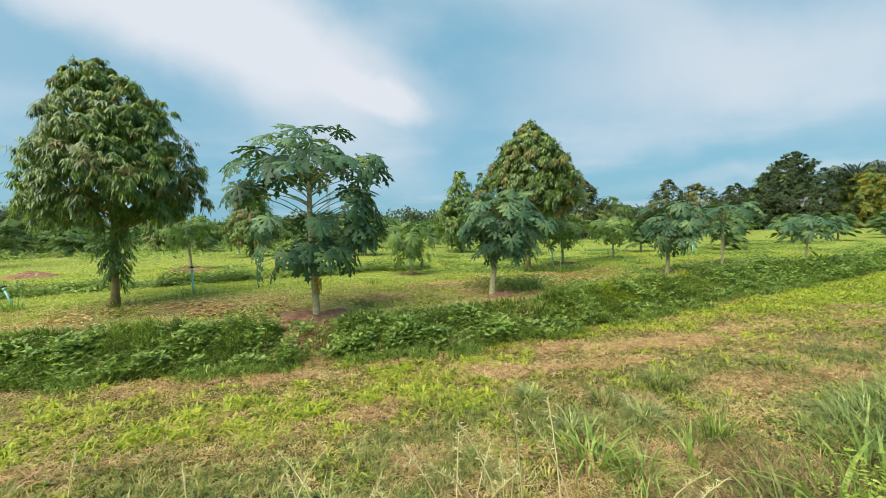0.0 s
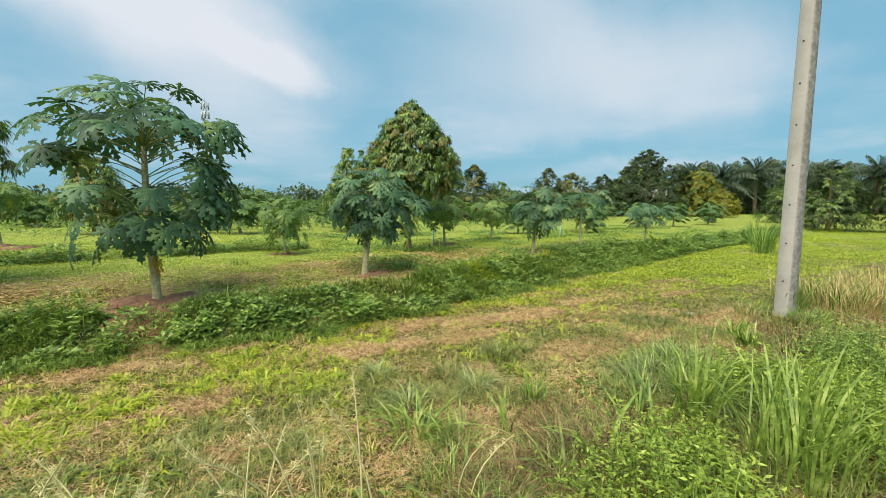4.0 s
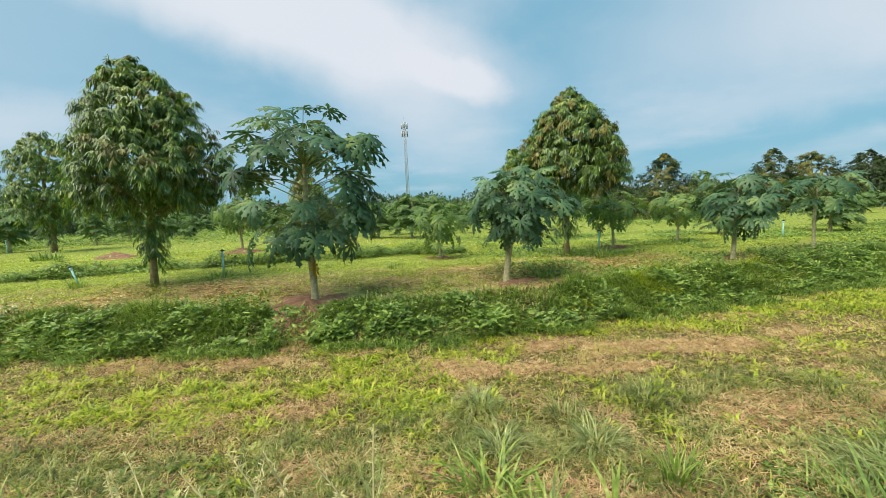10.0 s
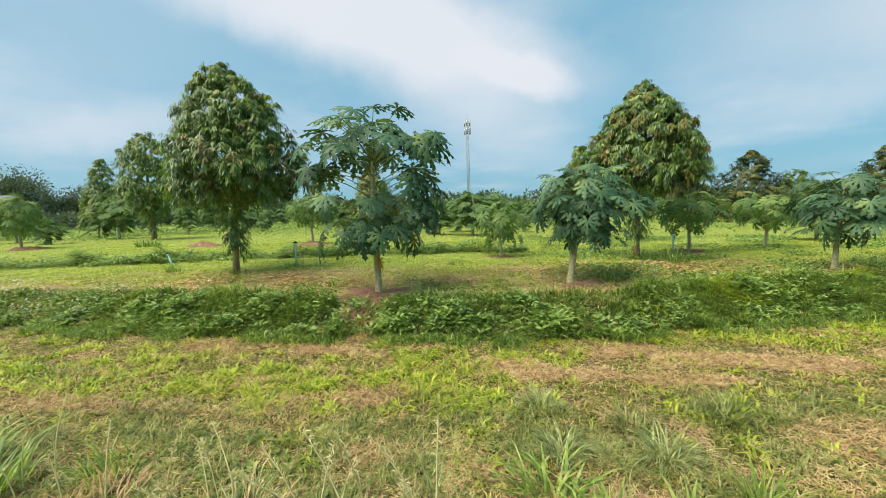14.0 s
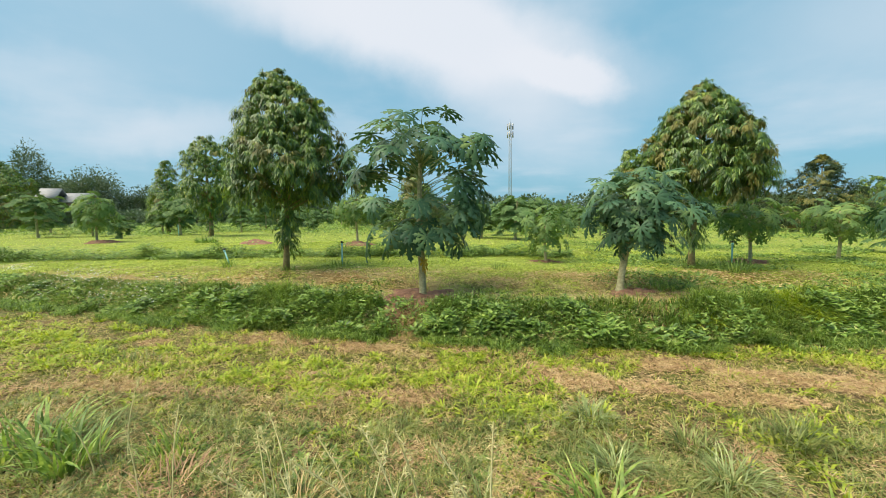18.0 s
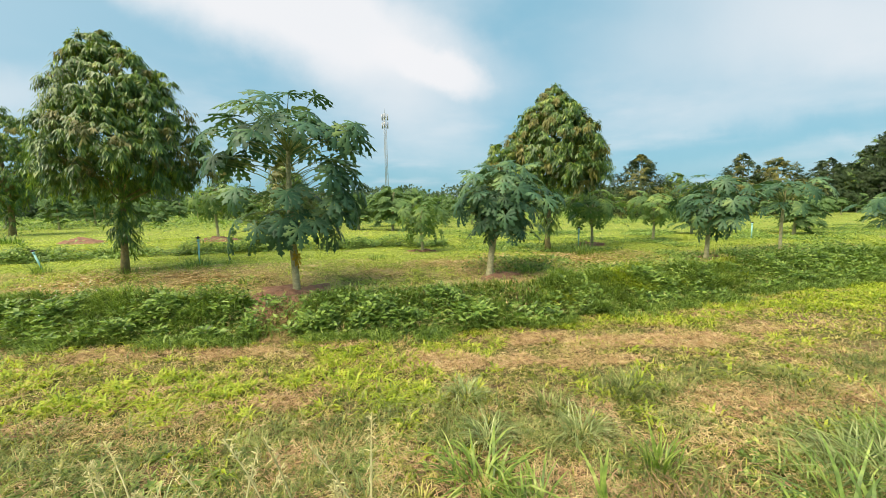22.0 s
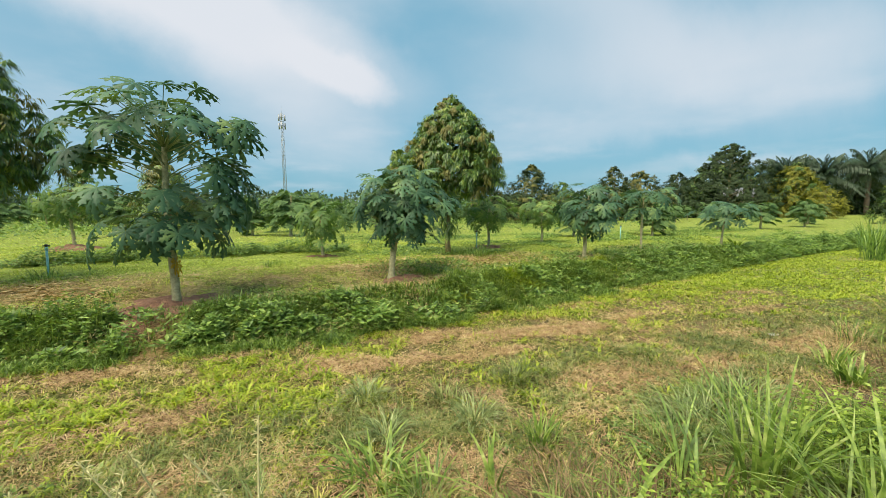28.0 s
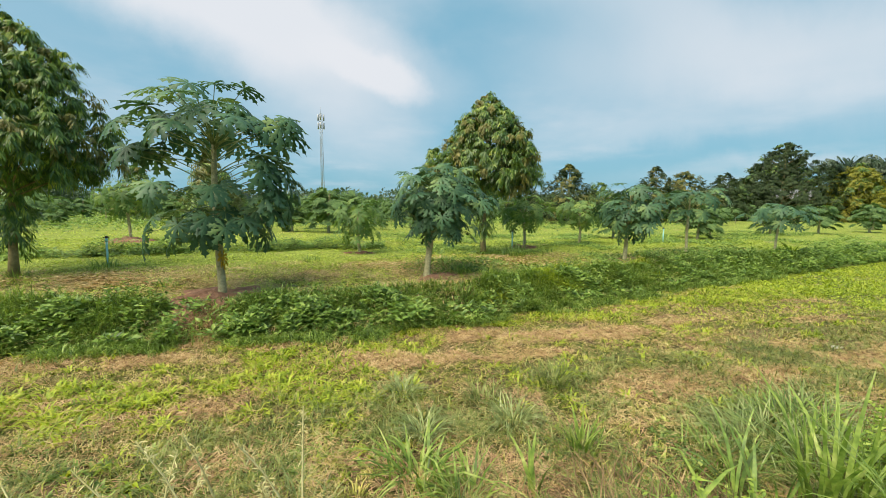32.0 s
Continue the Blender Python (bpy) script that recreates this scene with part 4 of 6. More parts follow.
def papaya_tree(x, y, h, domes, seed, lean=(0, 0), label="papaya tree with large lobed blue-green leaves", trunk_r=0.05, withered=0, young=False):
    """domes: (centre x, y, z, radius, height of the dome, leaves, lowest and highest angle, leaf size, middle bearing, half arc)."""
    rr = random.Random(seed)
    tree = thing("papaya_tree", pose(x, y, at(x, y)), label, "tree", "papaya trees")
    part("trunk", ringed_trunk(h, trunk_r, trunk_r * 0.55, lean, seed), M_PAPTRUNK, tree, "pale ringed papaya trunk", True)
    for cx, cy, cz, rx, rz, count, lo, hi, size, mid, arc in domes:
        for i in range(count):
            s0, s1 = math.sin(radians(lo)), math.sin(radians(hi))
            el = math.asin(s0 + (s1 - s0) * ((i + rr.random()) / count))
            a = radians(mid + arc * (2 * ((i * 0.618034) % 1.0) - 1) + rr.uniform(-9, 9))
            q = rr.uniform(0.55, 1.10)
            e = Vector((cx + rx * q * math.cos(el) * math.cos(a), cy + rx * q * math.cos(el) * math.sin(a), cz + rz * q * math.sin(el)))
            zt = min(h * 0.98, max(h * 0.45, e.z - 0.18 - 0.25 * rr.random()))
            f = min(1.0, zt / h) ** 1.2
            b = Vector((lean[0] * f, lean[1] * f, zt))
            dip = radians(8 + 62 * min(1.0, max(0.0, (1.45 - el) / 1.75)) + rr.uniform(-42, 22))
            out = Vector((math.cos(a), math.sin(a), 0))
            X = out * math.cos(dip) - Vector((0, 0, math.sin(dip)))
            Z = out * math.sin(dip) + Vector((rr.uniform(-0.42, 0.42), rr.uniform(-0.42, 0.42), math.cos(dip)))
            m = frame_of(e, X, Z, size * rr.uniform(0.85, 1.15))
            leaf = part("leaf", YOUNG_PAP[rr.randrange(4)] if young or size < 0.8 else PAP[rr.randrange(6)], None, tree, m=m)
            d = e - b
            st = frame_of(b, d, (0, 0, 1))
            part("petiole", STEM, None, leaf, m=m.inverted() @ st @ Matrix.Diagonal((d.length, 1, d.length, 1)))
    for i in range(withered):
        e = Vector((lean[0] * 0.2 + 0.06 - 0.42 * i, -0.07, 0.56 + 0.07 * i))
        m = frame_of(e, (0.15 - 0.3 * i, -0.15, -1), (0.3, -1, 0), 0.85) @ Matrix.Diagonal((1, 0.42, 1.6, 1))
        leaf = part("withered_leaf", YELLOW_LEAF, None, tree, "yellow withered leaf hanging by the trunk", m=m)
        d = e - Vector((0, 0, 0.62 + 0.1 * i))
        part("petiole", STEM, None, leaf, m=m.inverted() @ frame_of(Vector((0, 0, 0.62 + 0.1 * i)), d, (0, 0, 1)) @ Matrix.Diagonal((d.length, 1, d.length, 1)))
    return tree


papaya_tree(-0.02, 7.0, 2.02, ((-0.02, 0, 2.10, 0.96, 0.58, 42, -4, 90, 1.26, 0, 180), (0.76, 0, 2.25, 0.26, 0.16, 4, -20, 60, 1.15, 0, 70), (-0.62, 0, 1.90, 0.42, 0.14, 6, -40, 40, 1.2, 180, 65),
                             (0.50, 0, 1.55, 0.52, 0.72, 22, -70, 60, 1.15, 0, 80), (-0.1, 0, 1.40, 0.82, 0.16, 11, -20, 60, 1.1, 180, 150),
                             (0.0, 0, 1.0, 0.80, 0.30, 17, -50, 30, 1.15, 0, 180), (0.02, -0.1, 1.05, 0.32, 0.38, 9, -60, 60, 1.0, 270, 120)), 3,
            (0.0, 0.03), "tall papaya tree with drooping lobed leaves over red soil", 0.056, 1)
papaya_tree(2.86, 7.55, 1.6, ((0.22, 0, 1.25, 0.80, 0.60, 80, -30, 90, 0.86, 0, 180), (0.20, 0, 1.08, 0.58, 0.48, 34, -50, 60, 0.84, 0, 180), (0.26, -0.05, 0.82, 0.50, 0.30, 22, -50, 30, 0.82, 0, 180), (0.2, 0, 1.15, 0.42, 0.42, 26, -50, 80, 0.8, 0, 180)), 5,
            (0.22, 0.02), "bushy papaya tree with a leaning pale trunk", 0.056)
papaya_tree(7.12, 8.45, 1.4, ((0.12, 0, 1.06, 0.66, 0.58, 58, -30, 90, 0.92, 0, 180), (0.12, 0, 0.85, 0.5, 0.40, 26, -55, 60, 0.88, 0, 180)), 8, (0.12, 0), "papaya tree with a slim leaning trunk", 0.045)
papaya_tree(9.1, 8.95, 1.36, ((0, 0, 1.32, 0.66, 0.26, 26, -14, 90, 1.0, 0, 180), (0, 0, 1.02, 0.45, 0.16, 6, -30, 30, 0.9, 0, 180)), 9, (0.0, 0), "young papaya tree with a bare green stem", 0.035)
papaya_tree(11.75, 9.05, 1.05, ((0.1, 0, 0.98, 0.72, 0.26, 28, -12, 90, 1.0, 0, 180), (0.1, 0, 0.75, 0.45, 0.15, 6, -35, 20, 0.9, 0, 180)), 12, (0.1, 0), "low spreading papaya tree beside the bank", 0.032)
papaya_tree(6.05, 11.0, 1.1, ((0, 0, 0.95, 0.66, 0.40, 36, -35, 90, 1.0, 0, 180), (0, 0, 0.7, 0.5, 0.3, 12, -45, 50, 0.95, 0, 180)), 14, trunk_r=0.04, young=True)
papaya_tree(8.0, 11.6, 1.1, ((0, 0, 0.95, 0.70, 0.36, 36, -35, 90, 1.0, 0, 180), (0, 0, 0.7, 0.5, 0.3, 12, -45, 50, 0.95, 0, 180)), 15, trunk_r=0.04, young=True)
papaya_tree(1.85, 10.5, 1.0, ((0, 0, 0.85, 0.55, 0.35, 32, -45, 90, 0.95, 0, 180), (0, 0, 0.5, 0.45, 0.28, 14, -45, 50, 0.9, 0, 180)), 16, trunk_r=0.035, young=True, label="young papaya tree on the bare second bed")


papaya_tree(-3.55, 12.5, 1.25, ((0, 0, 1.1, 0.62, 0.35, 32, -40, 90, 1.0, 0, 180), (0, 0, 0.85, 0.5, 0.3, 12, -45, 50, 0.95, 0, 180)), 18, trunk_r=0.04, young=True, label="young papaya tree on a bare soil mound")


papaya_tree(-13.8, 12.85, 1.55, ((0, 0, 1.2, 0.70, 0.58, 48, -30, 90, 1.1, 0, 180), (0, 0, 0.80, 0.62, 0.4, 26, -50, 40, 1.05, 0, 180)), 19, trunk_r=0.045, young=True, label="bushy papaya tree beside a bare soil mound")


def far_papaya_geo(seed, h):
    """A whole umbrella crown of lobed leaves in one mesh, for trees across the orchard."""
    rr = random.Random(seed)
    pieces = []
    for i in range(78):
        a, up, ln, rad = i * 2.39996 + rr.uniform(-0.3, 0.3), radians(rr.uniform(-45, 60)), rr.uniform(0.30, 0.76), rr.uniform(0.17, 0.26)
        root = h * (0.76 - 0.50 * rr.random() ** 1.5)
        ln *= 1.0 if up < 0.6 else 0.75
        c = np.array([math.cos(a) * math.cos(up) * ln, math.sin(a) * math.cos(up) * ln, root + math.sin(up) * ln * 0.55])
        dip = rr.uniform(0.25, 0.95)
        out = unit(np.array([math.cos(a), math.sin(a), -dip]))
        sd = np.array([-math.sin(a), math.cos(a), rr.uniform(-0.3, 0.3)])
        n = 9
        ang = np.radians(np.linspace(-145, 145, n))
        D = np.cos(ang)[:, None] * out + np.sin(ang)[:, None] * sd
        nor = np.cross(out, sd)
        pieces.append(leaflets(np.tile(c, (n, 1)), D + np.array([0, 0, -0.3]), rad * (1 - 0.3 * np.abs(ang) / 2.4), rad * 0.40, np.tile(nor, (n, 1))))
        pieces.append(tube([[0, 0, root], c], [0.011, 0.006], 3, False))
    return merge(pieces)


FAR_PAP = []
for s in range(4):
    tree = thing("papaya_tree", pose(1.2, 21.5, at(1.2, 21.5)) if s == 0 else pose(-3.0 + 2 * s, 24.0 + 2 * s, at(-3 + 2 * s, 24 + 2 * s)), "papaya tree in a row across the orchard", "tree", "papaya trees")
    hh = (1.5, 1.3, 1.15, 1.7)[s]
    part("trunk", ringed_trunk(hh * 0.8, 0.045, 0.03, (0.05, 0), 40 + s), M_PAPTRUNK, tree)
    part("crown", far_papaya_geo(60 + s, hh), M_PAPAYA_HAZED, tree)
    FAR_PAP.append(tree)
rr = random.Random(77)
FAR_SPOTS = [(-20.3, 17.6, 3, 1.2), (-22.1, 16.4, 3, 1.4), (-16.2, 18.8, 0, 1.5), (-26, 19.5, 3, 1.4), (10.2, 13.2, 1, 0.85), (12.6, 12.2, 2, 0.95), (14.5, 13.6, 1, 0.85),
             (17.0, 13.4, 2, 1.0), (20.5, 14.2, 1, 1.0), (24.3, 14.8, 0, 1.0), (27.5, 16.6, 2, 1.0), (-0.3, 16.2, 2, 0.95), (-6.6, 23.5, 1, 1.1), (-10.8, 22.5, 2, 0.7)]
for row in range(11):
    yy = 15.5 + row * 3.0
    for i in range(-10, 16):
        xx = i * 2.7 + (row % 2) * 1.35 + 0.2 * yy - 2.5 + rr.uniform(-0.5, 0.5)
        if rr.random() < 0.85 and not (abs(xx + 12.4) < 2 and abs(yy - 16.7) < 2) and xx < 8 + yy * 0.9 and xx > -6 - yy * 0.7:
            spot = (xx, yy + rr.uniform(-0.5, 0.5), rr.randrange(4), rr.uniform(0.95, 1.3) * (1.08 if yy > 20 else 0.9) * (0.66 if xx > 2 else 1.0))
            # the second bed lies open behind the tall tree
            if not (-11.5 < xx < -1.0 and yy < 23) and not (4 < xx < 7 and yy < 17) and not (7 < xx < 17 and yy < 26):
                FAR_SPOTS.append(spot)
for xx, yy, v, s in FAR_SPOTS:
    c = copy_thing(FAR_PAP[v], pose(xx, yy, at(xx, yy), 0, 0, rr.uniform(0, 360)))
    c.scale = (s, s, s)

# ------------------------------------------------------------------ durian trees
def durian_crown(h, zb, R, sprays, seed, leaf=0.15, per=12, top=0.65, skirt=True, shape=None, shift=(0.0, 0.0), size=1.0):
    """Leaves of a crown made of bough-end clumps; each clump is a dome of drooping two-ranked sprays.
    shape: half widths at even steps from the crown's foot to its tip; shift: how far the crown's middle and tip lean along x."""
    g = np.random.default_rng(seed)
    if shape:
        prof = lambda t: np.interp(t, np.linspace(0, 1, len(shape)), shape)
    else:
        prof = lambda t: R * (0.72 + 0.28 * smooth(t / 0.12)) * (1 - t) ** top + 0.04
    most = float(prof(np.linspace(0, 1, 50)).max())
    H = h - zb
    clumps = max(40, sprays // 8)
    t = (np.arange(clumps * 8) * 0.7548777) % 1.0
    t = t[g.random(len(t)) < (prof(t) + 0.05 * most) / (1.05 * most)][:clumps]
    t[:2] = (0.97, 0.92)
    clumps = len(t)
    a = (np.arange(clumps) * 2.39996 + g.normal(0, 0.25, clumps)) % (2 * np.pi)
    rc = size * 1.75 * math.sqrt(1.25 * most * H / clumps) * g.uniform(0.7, 1.3, clumps) * np.interp(t, [0, 0.6, 1], [1.1, 1.0, 0.7])
    lump = 1 + 0.10 * np.sin(3 * a + seed + 4 * t) + g.normal(0, 0.07, clumps)
    r = np.maximum(0.0, prof(t) * lump - 0.5 * rc) * np.where(g.random(clumps) < 0.35, g.uniform(0.35, 0.8, clumps), g.uniform(0.86, 1.02, clumps))
    mx = np.interp(t, [0, 0.5, 1], [0, shift[0], shift[1]])
    CC = np.stack([mx + r * np.cos(a), r * np.sin(a), zb + t * H - 0.25 * rc], 1)
    each = max(5, sprays // clumps)
    C, ca = np.repeat(CC, each, 0), np.repeat(a, each)
    tone, rr_ = np.repeat(g.random(clumps), each), np.repeat(rc, each)
    high = np.repeat(t, each)
    n = len(C)
    out = np.stack([np.cos(ca), np.sin(ca), np.full(n, 0.15)], 1)
    d = unit(g.normal(0, 0.62, (n, 3)) + out * 0.62 + np.stack([np.zeros(n), np.zeros(n), np.interp(high, [0, 0.7, 1], [0.18, 0.5, 1.1])], 1))
    ln = rr_ * g.uniform(0.75, 1.35, n)
    wisp = g.random(n) < 0.09
    d[wisp] = unit(out[wisp] * 0.5 + np.array([0, 0, 0.9]) + g.normal(0, 0.3, (int(wisp.sum()), 3)))
    ln = ln * np.where(wisp, 1.5, 1.0)
    if skirt:
        k = max(12, sprays // 40)
        a2, z2 = g.uniform(0, 2 * np.pi, k), zb * (0.36 + 0.8 * g.random(k))
        r2 = 0.02 + g.random(k) * np.interp(z2 / zb, [0.4, 1.1], [0.02, 0.17])
        C = np.concatenate([C, np.stack([r2 * np.cos(a2), r2 * np.sin(a2), z2], 1)])
        o2 = np.stack([np.cos(a2), np.sin(a2), np.full(k, -0.2)], 1)
        out, d, ln = np.concatenate([out, o2]), np.concatenate([d, unit(o2 + g.normal(0, 0.4, (k, 3)))]), np.concatenate([ln, g.uniform(0.12, 0.26, k)])
        tone, ca = np.concatenate([tone, np.full(k, 0.9)]), np.concatenate([ca, a2])
    n = len(C)
    s = np.linspace(0.25, 1, per)
    P = C[:, None] + d[:, None] * (ln[:, None] * s)[:, :, None] + np.array([0, 0, -0.42]) * (ln[:, None] * s ** 2)[:, :, None]
    way = unit(d[:, None] + np.array([0, 0, -0.84]) * s[None, :, None])
    side = unit(np.cross(way, np.array([0, 0, 1.0])))
    sg = np.where(np.arange(per) % 2 == 0, 1.0, -1.0)[None, :, None]
    D = 0.5 * way + 0.45 * sg * side + np.array([0, 0, -0.6]) + g.normal(0, 0.2, (n, per, 3))
    P, D = P.reshape(-1, 3), D.reshape(-1, 3)
    m = len(P)
    up = unit(np.repeat(out, per, 0) * 0.6 + np.array([0, 0, 0.8]) + g.normal(0, 0.22, (m, 3)))
    L = leaf * g.uniform(0.7, 1.2, m)
    return P, D, L, up, np.repeat(tone, per), CC


def durian_tree(x, y, h, zb, R, sprays, seed, leaf=0.15, bronze=0.25, per=12, top=0.65, trunk_r=0.085, label="durian tree with drooping narrow glossy leaves", skirt=True, name="durian_tree", dark=False, tops=(), shape=None, shift=(0.0, 0.0), wide=0.21, size=1.0, young=None):
    tree = thing(name, pose(x, y, at(x, y)), label, "tree", "durian trees")
    green, young = (M_DARKLEAF if dark else M_DURIAN), young or (M_DURIAN if dark else M_BRONZE)
    g = np.random.default_rng(seed + 500)
    tz = np.linspace(0, 1, 12)
    wig = 0.04 * np.sin(tz * 7 + seed) + shift[1] * tz ** 2
    part("trunk", tube(np.stack([wig, 0.03 * np.cos(tz * 6 + seed) - 0.03, tz * (h * 0.92) - 0.04], 1), trunk_r * (1.1 - 1.0 * tz) + 0.006 + 0.02 * np.exp(-tz * 14), 9), M_BARK, tree, "grey-brown rough trunk", True)
    P, D, L, up, tone, C = durian_crown(h, zb, R, sprays, seed, leaf, per, top, skirt, shape, shift, size)
    for i, (tx, ty, th, tr) in enumerate(tops):
        P2, D2, L2, up2, tone2, _ = durian_crown(th, th * 0.6, tr, int(sprays * 0.13), seed + 900 + i, leaf, per, 0.7, False, size=0.9)
        P2 = P2 + np.array([tx, ty, 0])
        P, D, L, up, tone = np.concatenate([P, P2]), np.concatenate([D, D2]), np.concatenate([L, L2]), np.concatenate([up, up2]), np.concatenate([tone, tone2])
    k = tone < bronze
    for c in C[g.choice(len(C), 26 if sprays > 1500 else 8, False)]:
        z0 = max(0.3, c[2] - 0.35 * math.hypot(c[0], c[1]) - 0.1)
        x0 = float(np.interp(z0, tz * (h * 0.92) - 0.04, wig))
        mid = np.array([(x0 + c[0]) * 0.5, c[1] * 0.5, (z0 + c[2]) / 2 + 0.05])
        part("limb", tube([(x0, 0, z0), mid, c], [trunk_r * 0.32, trunk_r * 0.2, 0.006], 5, False), M_BARK, tree)
    foliage = leaves if leaf < 0.16 else lambda p, d, l, w, u, bend: leaflets(p, d, l, w * 1.15, u)
    part("crown", foliage(P[~k], D[~k], L[~k], L[~k] * wide, up[~k], 0.3), green, tree)
    if k.any():
        part("young_leaves", foliage(P[k], D[k], L[k], L[k] * wide, up[k], 0.3), young, tree, "yellowish bronze young leaves")
    return tree


# the two tall trees beside the bank
durian_tree(-3.22, 8.5, 3.98, 1.50, 1.4, 4100, 11, 0.098, 0.12, 13, trunk_r=0.047, shape=(0.90, 1.17, 1.20, 1.14, 1.06, 0.97, 0.86, 0.72, 0.54, 0.33, 0.06), shift=(0.12, -0.13), label="tall cone-shaped durian tree with drooping dark leaves")
durian_tree(4.62, 9.95, 3.50, 1.42, 1.3, 4100, 23, 0.092, 0.24, 13, trunk_r=0.047, shape=(0.85, 1.07, 1.14, 1.12, 1.07, 0.98, 0.86, 0.71, 0.53, 0.32, 0.06), shift=(0.09, 0.05), tops=((0.60, 0.1, 3.16, 0.34), (0.82, -0.1, 2.85, 0.3), (-0.46, -0.2, 3.0, 0.32)), label="broad durian tree with yellowish bronze leaf sprays")
# those of the next rows
durian_tree(4.9, 17.3, 3.3, 0.8, 0.95, 1000, 31, 0.14, 0.06, label="slim grey-green durian tree in the next row")
durian_tree(-12.6, 16.9, 4.5, 1.25, 1.3, 1700, 37, 0.135, 0.06, shape=(0.5, 1.05, 1.25, 1.2, 1.05, 0.95, 0.85, 0.6, 0.1))
durian_tree(-20.2, 22.0, 4.4, 0.9, 1.25, 1200, 41, 0.15, 0.06)
durian_tree(-3.2, 17.6, 2.9, 0.7, 1.0, 800, 43, 0.15, 0.6, label="young durian tree with yellow-green leaves")
CONE = (0.55, 0.95, 1.0, 0.93, 0.82, 0.70, 0.58, 0.44, 0.28, 0.05)
ROUND = (0.75, 0.98, 1.0, 1.0, 0.96, 0.90, 0.80, 0.66, 0.45, 0.08)
fit_to = lambda form, half: tuple(v * half for v in form)
durian_tree(15.0, 24.6, 3.6, 0.35, 1.65, 1500, 47, 0.17, 0.36, shape=fit_to(CONE, 2.0), dark=True, young=M_BRONZE, label="cone-shaped durian tree in a far row")
durian_tree(12.6, 25.6, 2.4, 0.3, 1.2, 700, 48, 0.17, 0.15, shape=fit_to(ROUND, 1.2), dark=True, young=M_BRONZE, label="low rounded durian tree in a far row")
durian_tree(22.2, 32.0, 3.1, 0.4, 1.3, 700, 53, 0.2, 0.1, shape=fit_to(ROUND, 1.5))
durian_tree(22.8, 26.4, 3.85, 0.4, 1.6, 1300, 59, 0.18, 0.35, shape=fit_to(CONE, 1.8), dark=True, young=M_BRONZE)
durian_tree(25.4, 26.6, 3.6, 0.4, 2.0, 1500, 61, 0.18, 0.55, shape=fit_to(ROUND, 2.1), dark=True, young=M_BRONZE, label="far durian tree flushed with bronze young leaves")
durian_tree(32.0, 29.5, 4.0, 0.2, 2.0, 1400, 67, 0.22, 0.05, dark=True, shape=fit_to(CONE, 2.2))
durian_tree(39.0, 30.2, 6.9, 0.3, 4.4, 4600, 71, 0.24, 0.06, trunk_r=0.16, label="large dark dense fruit tree at the orchard's edge", skirt=False, dark=True, shape=fit_to((0.9, 1.0, 0.98, 0.92, 0.84, 0.72, 0.58, 0.42, 0.24, 0.04), 4.5), size=0.8)
durian_tree(35.2, 30.6, 3.6, 0.2, 2.0, 1000, 72, 0.24, 0.05, skirt=False, dark=True, shape=fit_to(ROUND, 2.2))
durian_tree(42.0, 26.5, 4.7, 0.3, 2.3, 1500, 73, 0.24, 0.75, label="yellow-green fruit tree at the orchard's edge", skirt=False, shape=fit_to(ROUND, 2.0), young=M_GOLD)
durian_tree(41.4, 23.9, 2.6, 0.3, 1.3, 520, 79, 0.2, 0.97, label="small yellowish bushy tree", skirt=False, shape=fit_to(ROUND, 1.35), young=M_GOLD)
durian_tree(32.2, 14.8, 3.0, 0.3, 1.6, 900, 83, 0.17, 0.3, 10, skirt=False, dark=True)
durian_tree(29.5, 11.6, 3.7, 0.4, 2.0, 1200, 89, 0.17, 0.3, 10, skirt=False, dark=True)
durian_tree(30.5, 8.6, 3.9, 0.5, 2.0, 1200, 97, 0.17, 0.3, 10, skirt=False, dark=True)
durian_tree(-36.8, 23.2, 5.3, 0.4, 2.4, 3400, 101, 0.2, 0.15, shape=fit_to(ROUND, 2.9))
durian_tree(-9.6, 27.0, 3.2, 0.6, 1.3, 600, 103, 0.2, 0.2)
durian_tree(8.5, 35.0, 3.2, 0.5, 1.7, 600, 107, 0.23, 0.1)
durian_tree(-20.0, 34.0, 3.4, 0.5, 1.7, 600, 109, 0.24, 0.2)
durian_tree(60.0, 17.2, 8.0, 1.5, 1.3, 700, 113, 0.35, 0.0, label="tall slender dark tree beyond the field", skirt=False, dark=True, name="slender_tree")


